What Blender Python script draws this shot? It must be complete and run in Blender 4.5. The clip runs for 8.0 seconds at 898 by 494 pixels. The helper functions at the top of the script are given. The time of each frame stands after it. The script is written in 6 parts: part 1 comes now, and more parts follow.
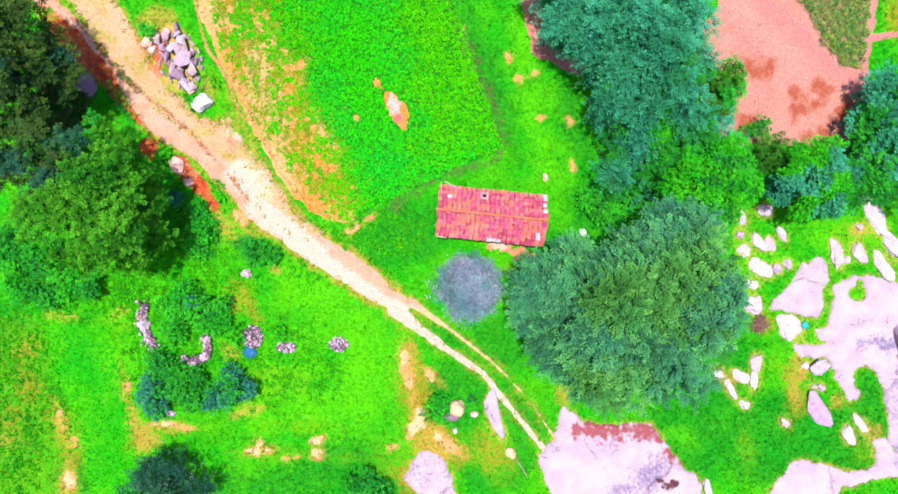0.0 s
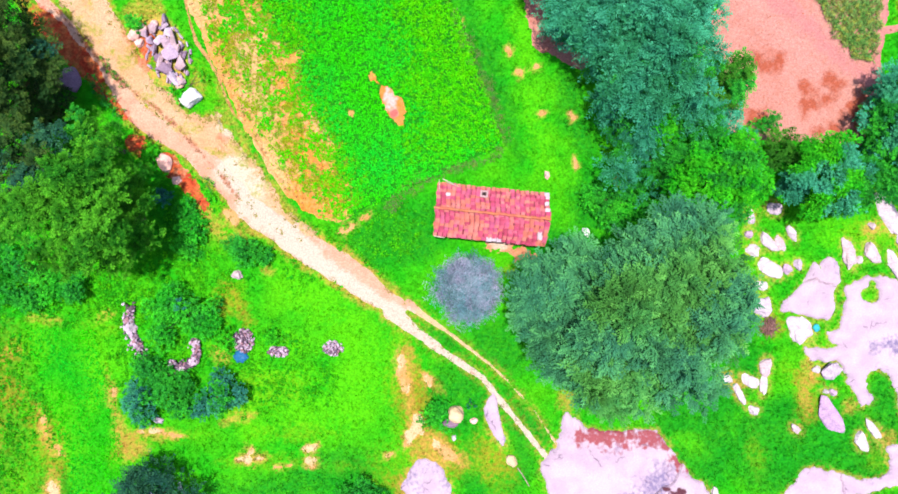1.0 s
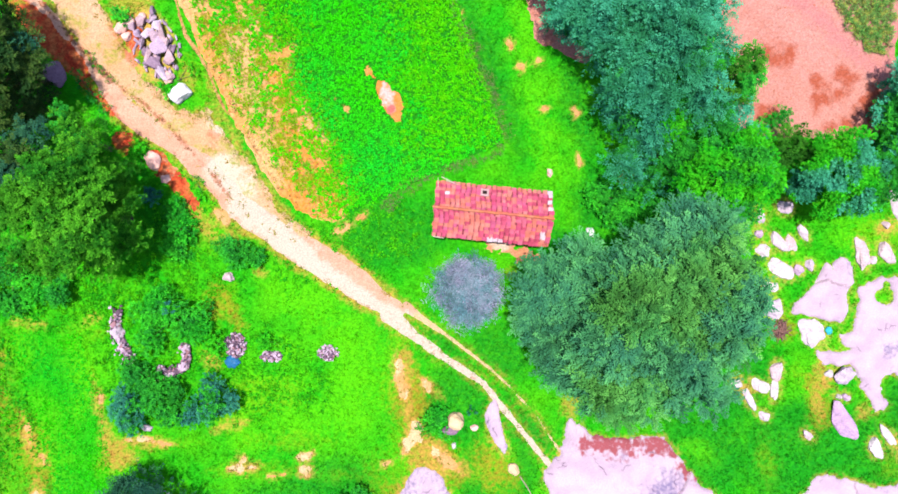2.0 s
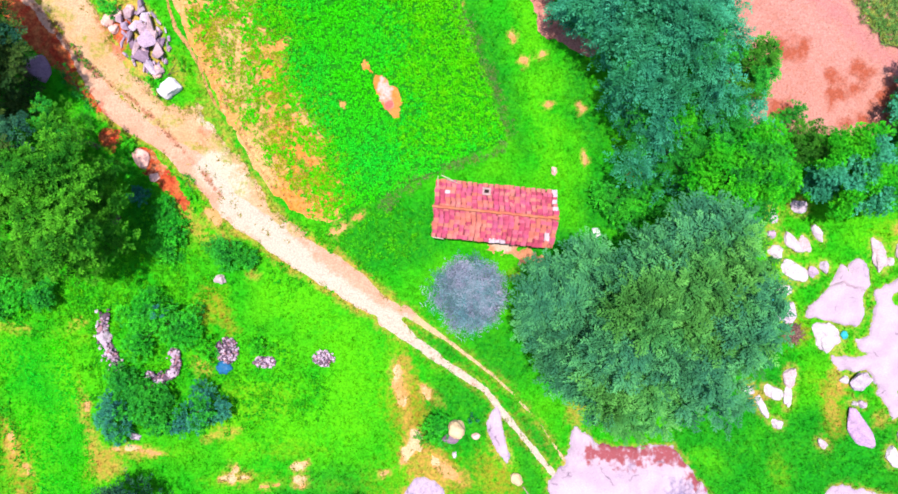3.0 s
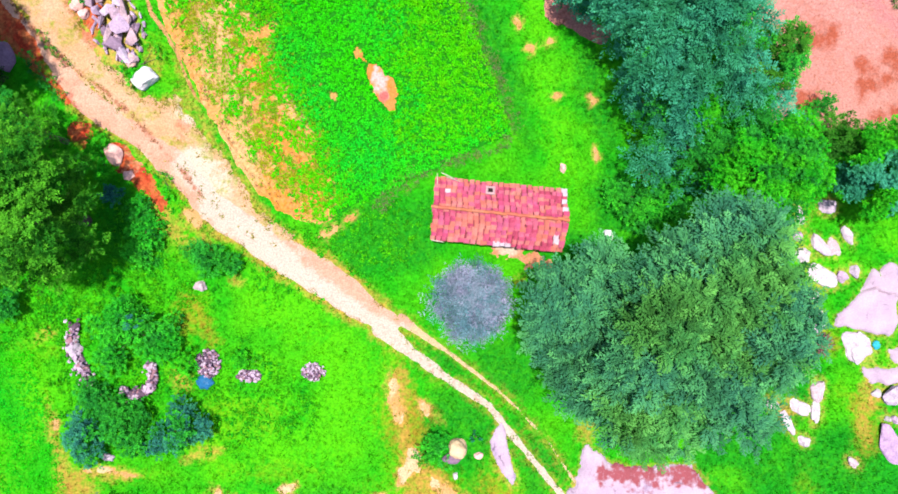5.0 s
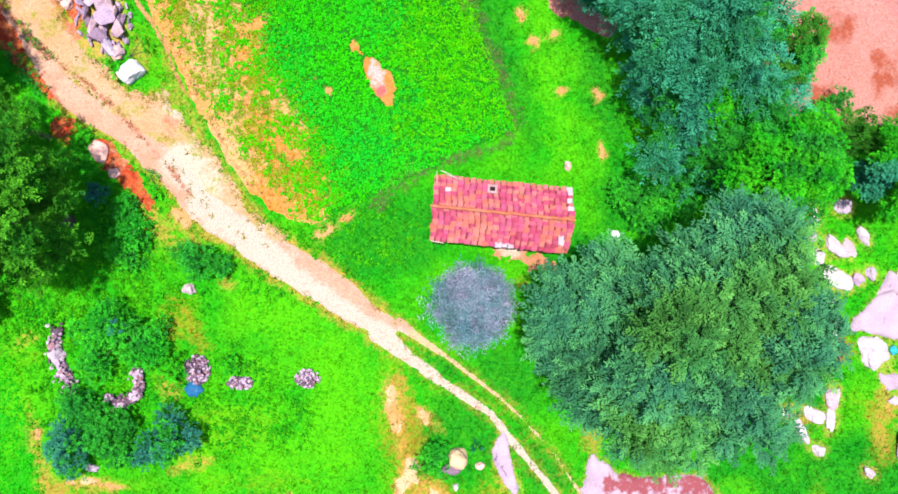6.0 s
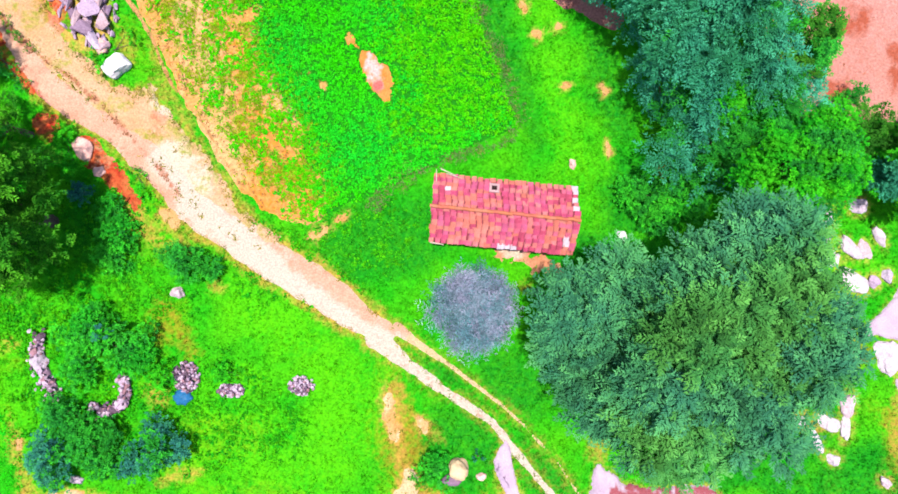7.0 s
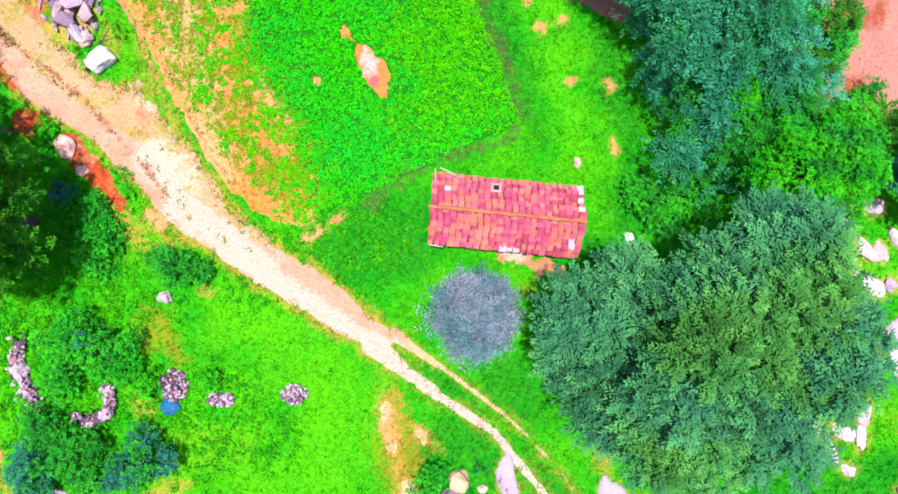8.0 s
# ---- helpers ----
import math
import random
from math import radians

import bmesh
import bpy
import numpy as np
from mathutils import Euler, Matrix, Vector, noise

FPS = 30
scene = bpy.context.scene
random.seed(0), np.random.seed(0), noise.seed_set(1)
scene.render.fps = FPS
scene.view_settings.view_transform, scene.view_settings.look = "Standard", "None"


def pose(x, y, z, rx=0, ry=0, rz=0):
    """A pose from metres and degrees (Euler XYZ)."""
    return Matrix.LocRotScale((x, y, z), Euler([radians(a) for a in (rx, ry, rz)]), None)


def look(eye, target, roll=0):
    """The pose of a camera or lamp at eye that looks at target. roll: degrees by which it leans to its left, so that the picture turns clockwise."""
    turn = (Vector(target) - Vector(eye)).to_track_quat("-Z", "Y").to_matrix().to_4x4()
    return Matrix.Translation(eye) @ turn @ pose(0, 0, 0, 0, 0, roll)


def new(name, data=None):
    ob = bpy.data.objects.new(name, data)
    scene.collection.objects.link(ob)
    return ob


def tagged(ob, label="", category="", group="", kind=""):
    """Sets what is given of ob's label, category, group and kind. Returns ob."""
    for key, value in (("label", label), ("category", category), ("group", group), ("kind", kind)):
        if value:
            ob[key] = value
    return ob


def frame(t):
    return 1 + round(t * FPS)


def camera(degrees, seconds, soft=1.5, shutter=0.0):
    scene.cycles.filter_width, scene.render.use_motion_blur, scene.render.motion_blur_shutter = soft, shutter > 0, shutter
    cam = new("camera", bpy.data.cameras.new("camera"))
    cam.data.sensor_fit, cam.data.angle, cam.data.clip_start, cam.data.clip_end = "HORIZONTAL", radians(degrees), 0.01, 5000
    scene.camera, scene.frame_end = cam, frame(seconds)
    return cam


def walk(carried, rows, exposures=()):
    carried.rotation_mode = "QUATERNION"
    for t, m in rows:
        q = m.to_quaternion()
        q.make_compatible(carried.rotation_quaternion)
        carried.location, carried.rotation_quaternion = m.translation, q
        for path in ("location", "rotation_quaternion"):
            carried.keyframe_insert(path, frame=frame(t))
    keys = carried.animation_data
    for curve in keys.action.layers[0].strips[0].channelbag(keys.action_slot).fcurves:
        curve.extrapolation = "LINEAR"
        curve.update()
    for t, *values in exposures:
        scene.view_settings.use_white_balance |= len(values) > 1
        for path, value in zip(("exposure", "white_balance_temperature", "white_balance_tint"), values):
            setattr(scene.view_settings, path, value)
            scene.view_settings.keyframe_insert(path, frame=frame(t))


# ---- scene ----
cam = camera(76.0, 8.0, soft=1.7)
ROWS = [
    (0, 0.448, -0.726, 47.085, 1.666, 0.471, 0.295),
    (0.5, 0.446, -0.716, 46.276, 1.718, 0.413, 0.265),
    (1, 0.427, -0.693, 45.407, 1.701, 0.306, 0.223),
    (1.5, 0.391, -0.645, 44.615, 1.684, 0.209, 0.152),
    (3, 0.327, -0.397, 42.119, 1.605, 0.158, 0.095),
    (3.5, 0.251, -0.296, 41.319, 1.55, 0.059, 0.063),
    (4, 0.2, -0.154, 40.501, 1.46, -0.02, -0.0),
    (4.5, 0.152, -0.024, 39.675, 1.413, -0.069, -0.0),
    (6, -0.065, 0.165, 37.238, 1.438, -0.392, 0.019),
    (6.5, -0.095, 0.211, 36.483, 1.458, -0.447, 0.011),
    (7, -0.176, 0.326, 35.741, 1.392, -0.597, -0.021),
    (7.5, -0.213, 0.463, 34.985, 1.315, -0.682, -0.087),
    (8, -0.289, 0.58, 34.241, 1.259, -0.845, -0.078),
]
STOPS = 1.25
walk(cam, [(t, pose(x, y, z, rx, ry, rz)) for t, x, y, z, rx, ry, rz in ROWS], [(0.0, STOPS), (8.0, STOPS)])

# ---- sky and sun ----
SUN_EL, SUN_AZ = 87.5, -58.0          # height of the sun; its bearing, clockwise from +y
world = bpy.data.worlds.new("sky")
scene.world = world
world.use_nodes = True
wn = world.node_tree.nodes
sky = wn.new("ShaderNodeTexSky")
sky.sky_type, sky.sun_disc = "NISHITA", False
sky.sun_elevation, sky.sun_rotation = radians(SUN_EL), radians(SUN_AZ)
wn["Background"].inputs["Strength"].default_value = 0.13
world.node_tree.links.new(sky.outputs["Color"], wn["Background"].inputs["Color"])
sun = new("sun", bpy.data.lights.new("sun", "SUN"))
sun.data.energy, sun.data.angle, sun.data.color = 4.4, radians(1.6), (1.0, 0.96, 0.86)
ce, se = math.cos(radians(SUN_EL)), math.sin(radians(SUN_EL))
sun.matrix_basis = look((0, 0, 60), (-50 * ce * math.sin(radians(SUN_AZ)), -50 * ce * math.cos(radians(SUN_AZ)), 60 - 50 * se))


# ---- materials ----
def nodes_of(name, rough):
    m = bpy.data.materials.new(name)
    m.use_nodes = True
    nt = m.node_tree
    b = nt.nodes["Principled BSDF"]
    b.inputs["Roughness"].default_value = rough
    b.inputs["Specular IOR Level"].default_value = 0.08
    return m, nt, b


def noise_node(nt, pos, scale, detail=4.0):
    n = nt.nodes.new("ShaderNodeTexNoise")
    n.inputs["Scale"].default_value, n.inputs["Detail"].default_value = scale, detail
    nt.links.new(pos, n.inputs["Vector"])
    return n.outputs["Fac"]


def ramp_node(nt, fac, lo, hi):
    r = nt.nodes.new("ShaderNodeMapRange")
    r.inputs["From Min"].default_value, r.inputs["From Max"].default_value = lo, hi
    nt.links.new(fac, r.inputs["Value"])
    return r.outputs["Result"]


def mix_node(nt, fac, a, b, mode="MIX"):
    x = nt.nodes.new("ShaderNodeMix")
    x.data_type, x.blend_type = "RGBA", mode
    for slot, value in ((x.inputs[0], fac), (x.inputs[6], a), (x.inputs[7], b)):
        if isinstance(value, tuple):
            slot.default_value = (*value, 1)
        elif isinstance(value, float):
            slot.default_value = value
        else:
            nt.links.new(value, slot)
    return x.outputs[2]


def value_node(nt, colour, fac, lo, hi):
    h = nt.nodes.new("ShaderNodeHueSaturation")
    r = nt.nodes.new("ShaderNodeMapRange")
    r.inputs["To Min"].default_value, r.inputs["To Max"].default_value = lo, hi
    nt.links.new(fac, r.inputs["Value"])
    nt.links.new(r.outputs["Result"], h.inputs["Value"])
    nt.links.new(colour, h.inputs["Color"])
    return h.outputs["Color"]


def bump_node(nt, b, height, strength, distance):
    n = nt.nodes.new("ShaderNodeBump")
    n.inputs["Strength"].default_value, n.inputs["Distance"].default_value = strength, distance
    nt.links.new(height, n.inputs["Height"])
    nt.links.new(n.outputs["Normal"], b.inputs["Normal"])


def layered(nt, pos, c1, c2, layers, coarse, ragged_at, edge_from, edge_to):
    """Two colours in patches, with layers of (attribute, colour) over them whose edges are ragged."""
    col = mix_node(nt, ramp_node(nt, noise_node(nt, pos, coarse), 0.38, 0.62), c1, c2)
    edge = noise_node(nt, pos, ragged_at, 5.0)
    for attribute, colour in layers:
        a = nt.nodes.new("ShaderNodeAttribute")
        a.attribute_name = attribute
        add = nt.nodes.new("ShaderNodeMath")
        add.operation = "MULTIPLY_ADD"
        nt.links.new(edge, add.inputs[0])
        add.inputs[1].default_value = 1.5
        nt.links.new(a.outputs["Fac"], add.inputs[2])
        there = nt.nodes.new("ShaderNodeMath")
        there.operation, there.use_clamp = "MULTIPLY", True
        nt.links.new(ramp_node(nt, add.outputs[0], edge_from, edge_to), there.inputs[0])
        nt.links.new(ramp_node(nt, a.outputs["Fac"], 0.0, 0.25), there.inputs[1])
        col = mix_node(nt, there.outputs[0], col, colour)
    return col


def soil(name, c1, c2, layers=(), coarse=0.5, fine=9.0, rough=0.95, grain=(0.72, 1.22), bump=0.5, ragged_at=3.2, cracks=None, edge_from=1.0, edge_to=1.5):
    """Earth, rock or turf: two colours in patches, layers of (attribute, colour), grain and relief."""
    m, nt, b = nodes_of(name, rough)
    pos = nt.nodes.new("ShaderNodeNewGeometry").outputs["Position"]
    f = noise_node(nt, pos, fine, 6.0)
    col = layered(nt, pos, c1, c2, layers, coarse, ragged_at, edge_from, edge_to)
    if cracks:
        wob = nt.nodes.new("ShaderNodeVectorMath")
        wob.operation = "MULTIPLY_ADD"
        nz = nt.nodes.new("ShaderNodeTexNoise")
        nz.inputs["Scale"].default_value = 1.6
        nt.links.new(pos, nz.inputs["Vector"])
        nt.links.new(nz.outputs["Color"], wob.inputs[0])
        wob.inputs[1].default_value = (0.9, 0.9, 0.9)
        nt.links.new(pos, wob.inputs[2])
        vor = nt.nodes.new("ShaderNodeTexVoronoi")
        vor.feature = "DISTANCE_TO_EDGE"
        vor.inputs["Scale"].default_value = 0.42
        nt.links.new(wob.outputs[0], vor.inputs["Vector"])
        line = ramp_node(nt, vor.outputs["Distance"], 0.018, 0.006)
        gap = nt.nodes.new("ShaderNodeMath")
        gap.operation = "MULTIPLY"
        nt.links.new(line, gap.inputs[0])
        nt.links.new(ramp_node(nt, noise_node(nt, pos, 0.8, 2.0), 0.56, 0.66), gap.inputs[1])
        col = mix_node(nt, gap.outputs[0], col, cracks)
    col = value_node(nt, col, ramp_node(nt, f, 0.3, 0.7), *grain)
    nt.links.new(col, b.inputs["Base Color"])
    bump_node(nt, b, f, bump, 0.08)
    return m


def leafy(name, c1, c2, spread=(0.6, 1.45), patch=0.7, glow=0.25, tip=None, boughs=None):
    """Leaves: two colours in patches, each leaf a little lighter or darker, some light let through. boughs: how far
    whole boughs differ, and how far painted shade darkens their feet against lit tips.
    """
    m, nt, b = nodes_of(name, 0.75)
    b.inputs["Specular IOR Level"].default_value = 0.04
    geo = nt.nodes.new("ShaderNodeNewGeometry")
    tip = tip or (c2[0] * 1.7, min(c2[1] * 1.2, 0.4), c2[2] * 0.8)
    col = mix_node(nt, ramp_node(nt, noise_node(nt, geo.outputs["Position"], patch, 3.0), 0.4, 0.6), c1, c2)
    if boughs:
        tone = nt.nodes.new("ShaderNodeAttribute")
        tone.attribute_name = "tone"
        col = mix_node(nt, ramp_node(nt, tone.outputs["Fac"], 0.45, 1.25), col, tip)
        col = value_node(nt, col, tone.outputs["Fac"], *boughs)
    else:
        col = mix_node(nt, ramp_node(nt, noise_node(nt, geo.outputs["Position"], 2.6, 2.0), 0.48, 0.66), col, tip)
    col = value_node(nt, col, geo.outputs["Random Per Island"], *spread)
    nt.links.new(col, b.inputs["Base Color"])
    t = nt.nodes.new("ShaderNodeBsdfTranslucent")
    nt.links.new(col, t.inputs["Color"])
    s = nt.nodes.new("ShaderNodeMixShader")
    s.inputs[0].default_value = glow
    nt.links.new(b.outputs[0], s.inputs[1])
    nt.links.new(t.outputs[0], s.inputs[2])
    nt.links.new(s.outputs[0], nt.nodes["Material Output"].inputs["Surface"])
    return m


def piecewise(name, colours, rough=0.8, fine=25.0, rnd=(0.8, 1.2), bump=0.3, metallic=0.0):
    """Pieces that differ one by one: a colour picked by the object's own random number, with grain."""
    m, nt, b = nodes_of(name, rough)
    b.inputs["Metallic"].default_value = metallic
    pick = nt.nodes.new("ShaderNodeObjectInfo").outputs["Random"]
    ramp = nt.nodes.new("ShaderNodeValToRGB")
    ramp.color_ramp.interpolation = "CONSTANT"
    el = ramp.color_ramp.elements
    while len(el) < len(colours):
        el.new(0.5)
    for i, (e, c) in enumerate(zip(el, colours)):
        e.position, e.color = i / len(colours), (*c, 1)
    nt.links.new(pick, ramp.inputs["Fac"])
    pos = nt.nodes.new("ShaderNodeNewGeometry").outputs["Position"]
    f = noise_node(nt, pos, fine, 5.0)
    g = noise_node(nt, pos, 2.3, 3.0)
    col = value_node(nt, ramp.outputs["Color"], ramp_node(nt, f, 0.3, 0.7), *rnd)
    col = value_node(nt, col, ramp_node(nt, g, 0.3, 0.7), 0.85, 1.15)
    nt.links.new(col, b.inputs["Base Color"])
    bump_node(nt, b, f, bump, 0.03)
    return m


TURF = dict(c1=(0.0087, 0.1922, 0.0019), c2=(0.0300, 0.2250, 0.0012), coarse=0.35, ragged_at=3.2, edge_from=0.75, edge_to=1.8,
            layers=[("lush", (0.0031, 0.124, 0.0045)), ("lime", (0.050, 0.275, 0.0006)), ("dry", (0.093, 0.1922, 0.0025)), ("brown", (0.195, 0.095, 0.011)), ("ochre", (0.272, 0.150, 0.030)), ("bare", (0.3348, 0.1736, 0.0496))])
M_TURF = soil("turf", fine=7.0, grain=(0.66, 1.25), **TURF)


def blades(name, spread, glow):
    """Grass that takes the colours of the turf it grows from, each blade a little lighter or darker."""
    m, nt, b = nodes_of(name, 0.75)
    b.inputs["Specular IOR Level"].default_value = 0.04
    geo = nt.nodes.new("ShaderNodeNewGeometry")
    col = value_node(nt, layered(nt, geo.outputs["Position"], **TURF), geo.outputs["Random Per Island"], *spread)
    nt.links.new(col, b.inputs["Base Color"])
    t = nt.nodes.new("ShaderNodeBsdfTranslucent")
    nt.links.new(col, t.inputs["Color"])
    s = nt.nodes.new("ShaderNodeMixShader")
    s.inputs[0].default_value = glow
    nt.links.new(b.outputs[0], s.inputs[1])
    nt.links.new(t.outputs[0], s.inputs[2])
    nt.links.new(s.outputs[0], nt.nodes["Material Output"].inputs["Surface"])
    return m


M_TRACK = soil("track_earth", (0.310, 0.160, 0.112), (0.325, 0.200, 0.146), [("pale", (0.305, 0.245, 0.205)), ("tan", (0.300, 0.170, 0.120)), ("rut", (0.235, 0.095, 0.060)), ("red", (0.2604, 0.0806, 0.0558)), ("faint", (0.312, 0.218, 0.125))], 0.6, 10.0)
M_PATCH = soil("bare_field_earth", (0.31, 0.1054, 0.0217), (0.3224, 0.1488, 0.0434), [("pale", (0.31, 0.2232, 0.2108)), ("spot", (0.2728, 0.0682, 0.062))], 0.8, 9.0)
M_VERGE = soil("verge_earth", (0.312, 0.172, 0.092), (0.3200, 0.198, 0.124), [("pale", (0.3286, 0.2604, 0.2046)), ("rut", (0.225, 0.085, 0.048)), ("red", (0.27, 0.085, 0.045)), ("scrub", (0.1612, 0.1612, 0.0186))], 0.6, 9.0, edge_from=0.9, edge_to=1.5)
M_RED = soil("red_field_earth", (0.258, 0.097, 0.077), (0.280, 0.118, 0.097), [("pale", (0.292, 0.138, 0.126)), ("lane", (0.275, 0.102, 0.102)), ("stain", (0.205, 0.048, 0.028))], 0.3, 8.0, grain=(0.72, 1.2), ragged_at=3.4, edge_from=0.85, edge_to=1.7)
M_CLAY = soil("red_clay", (0.245, 0.026, 0.010), (0.305, 0.080, 0.026), [("pale", (0.33, 0.17, 0.10)), ("weedy", (0.05, 0.16, 0.004))], 1.4, 6.0, grain=(0.55, 1.3), bump=0.8)
# cover: shade under and between the crop plants, put into the soil's colour
M_CROPSOIL = soil("crop_soil", (0.335, 0.165, 0.052), (0.32, 0.140, 0.036), [("pale", (0.335, 0.195, 0.085)), ("orange", (0.31, 0.115, 0.016)), ("cover", (0.006, 0.110, 0.003))], 0.5, 6.0)
M_BUND = soil("bund_earth", (0.23, 0.105, 0.038), (0.27, 0.14, 0.055), [("pale", (0.31, 0.18, 0.08))], 0.9, 8.0)
M_SAND = soil("sandy_earth", (0.300, 0.150, 0.048), (0.3224, 0.186, 0.082), [("pale", (0.335, 0.235, 0.135))], 0.6, 9.0)
M_SPILL = soil("spilled_earth", (0.31, 0.150, 0.088), (0.305, 0.115, 0.062), [("pale", (0.34, 0.25, 0.20))], 0.9, 9.0, edge_from=0.8, edge_to=1.6)
M_GRANITE = soil("granite", (0.318, 0.242, 0.302), (0.270, 0.195, 0.262),
                 [("moss", (0.1302, 0.0992, 0.1798)), ("rust", (0.1922, 0.0465, 0.0589)), ("hollow_shade", (0.062, 0.0186, 0.0279))], 0.8, 14.0, rough=0.8, grain=(0.82, 1.1), ragged_at=3.6, cracks=(0.1054, 0.0682, 0.1054), edge_from=0.95, edge_to=1.45)
M_STONE = piecewise("pink_granite", [(0.34, 0.275, 0.32), (0.305, 0.24, 0.305), (0.35, 0.295, 0.325), (0.33, 0.245, 0.275), (0.29, 0.20, 0.285)], 0.8, 9.0, (0.72, 1.2), 0.6)
M_RUBBLE = piecewise("rubble", [(0.25, 0.165, 0.235), (0.10, 0.06, 0.10), (0.32, 0.25, 0.31), (0.20, 0.10, 0.125), (0.28, 0.20, 0.275), (0.075, 0.045, 0.07)], 0.85, 15.0)
M_DUSKROCK = piecewise("dusky_rock", [(0.15, 0.09, 0.14)], 0.85, 9.0)
M_PEACH = piecewise("peach_stone", [(0.41, 0.285, 0.18)], 0.85, 8.0, (0.88, 1.1))
M_BLOCK = piecewise("mauve_granite", [(0.27, 0.19, 0.27), (0.215, 0.15, 0.215), (0.30, 0.215, 0.285), (0.29, 0.19, 0.22), (0.17, 0.11, 0.165), (0.32, 0.25, 0.33), (0.27, 0.18, 0.23)], 0.8, 9.0, (0.75, 1.2), 0.6)
M_REDROCK = piecewise("red_rock", [(0.47, 0.27, 0.25), (0.45, 0.25, 0.225)], 0.85, 10.0)
M_LILAC = piecewise("lilac_granite", [(0.265, 0.170, 0.275)], 0.8, 9.0, (0.75, 1.25), 0.6)
M_WHITE = piecewise("pale_boulder", [(0.42, 0.385, 0.42)], 0.7, 10.0, (0.9, 1.1))
M_TILE = piecewise("clay_tile", [(0.275, 0.042, 0.078), (0.295, 0.058, 0.092), (0.262, 0.036, 0.082), (0.315, 0.095, 0.10), (0.235, 0.032, 0.064),
                                (0.300, 0.062, 0.104), (0.278, 0.045, 0.086), (0.310, 0.085, 0.085), (0.268, 0.050, 0.104)], 0.75, rnd=(0.75, 1.25))
M_WARM = piecewise("sun_bleached_tile", [(0.305, 0.088, 0.070), (0.300, 0.078, 0.062), (0.312, 0.105, 0.088)], 0.75, rnd=(0.75, 1.25))
M_RIDGE = piecewise("ridge_tile", [(0.2976, 0.0899, 0.0465), (0.2852, 0.0744, 0.0496), (0.2914, 0.0992, 0.062)], 0.75)
M_LIME = piecewise("lime_plaster", [(0.315, 0.25, 0.29)], 0.8, 15.0)
M_SEAM = piecewise("dark_clay_bed", [(0.13, 0.022, 0.034)], 0.9, 15.0)
M_RIM = piecewise("weathered_cement", [(0.27, 0.17, 0.18)], 0.9, 20.0)
M_MUD = piecewise("mud_wall", [(0.248, 0.1426, 0.0868)], 0.95, 8.0)
M_BARK = piecewise("bark", [(0.0744, 0.0558, 0.0434)], 0.95, 20.0)
M_POLE = piecewise("weathered_pole", [(0.1984, 0.1612, 0.124)], 0.85, 30.0)
M_PALEPOLE = piecewise("bleached_pole", [(0.30, 0.25, 0.20)], 0.85, 30.0)
M_TWIG = piecewise("dry_sticks", [(0.1488, 0.0682, 0.062), (0.186, 0.0992, 0.0868), (0.1116, 0.0558, 0.0558)], 0.9, 30.0)
M_BLUE = piecewise("blue_plastic", [(0.0124, 0.0806, 0.186)], 0.4)
M_CYAN = piecewise("cyan_plastic", [(0.0186, 0.2356, 0.2852)], 0.4)
M_DARK = piecewise("vent_shade", [(0.0186, 0.0093, 0.0093)], 0.9)

L_GRASS = blades("grass_blades", (0.58, 1.55), 0.35)
L_WEED = leafy("weed_leaves", (0.0124, 0.24, 0.0074), (0.0372, 0.30, 0.0037), (0.5, 1.4), 0.5, 0.35)
L_CROP = leafy("crop_leaves", (0.009, 0.43, 0.018), (0.026, 0.47, 0.002), (0.6, 1.35), 0.2, 0.35, (0.03, 0.44, 0.006))
L_CROP_LIME = leafy("yellower_crop_leaves", (0.030, 0.40, 0.003), (0.058, 0.43, 0.001), (0.65, 1.35), 0.2, 0.35, (0.085, 0.45, 0.002))
# the low end of boughs darkens inner leaves in place of shade between clumps
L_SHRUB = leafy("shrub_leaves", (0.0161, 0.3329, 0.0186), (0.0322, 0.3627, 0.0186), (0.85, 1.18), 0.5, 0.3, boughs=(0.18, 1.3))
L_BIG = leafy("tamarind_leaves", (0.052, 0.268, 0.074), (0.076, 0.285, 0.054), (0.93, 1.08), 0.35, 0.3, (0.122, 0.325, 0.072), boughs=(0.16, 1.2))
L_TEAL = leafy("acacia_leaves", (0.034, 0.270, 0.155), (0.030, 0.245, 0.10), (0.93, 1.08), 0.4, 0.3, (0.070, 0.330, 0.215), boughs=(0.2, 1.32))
L_DUSK = leafy("tamarind_teal_leaves", (0.045, 0.218, 0.118), (0.052, 0.235, 0.094), (0.93, 1.08), 0.4, 0.28, boughs=(0.18, 1.3))
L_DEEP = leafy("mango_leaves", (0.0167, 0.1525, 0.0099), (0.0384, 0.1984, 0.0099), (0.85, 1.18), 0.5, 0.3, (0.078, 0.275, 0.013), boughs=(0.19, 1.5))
# leaf colour darkened to carry the deep shade about these trees
L_SHADE = leafy("shade_darkened_leaves", (0.020, 0.075, 0.020), (0.042, 0.095, 0.020), (0.85, 1.18), 0.5, 0.2, boughs=(0.22, 1.08))
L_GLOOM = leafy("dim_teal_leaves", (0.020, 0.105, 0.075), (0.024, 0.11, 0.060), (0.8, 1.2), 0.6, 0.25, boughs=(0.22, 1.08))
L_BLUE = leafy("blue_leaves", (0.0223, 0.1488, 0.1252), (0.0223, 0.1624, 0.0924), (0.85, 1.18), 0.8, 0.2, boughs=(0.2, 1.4))
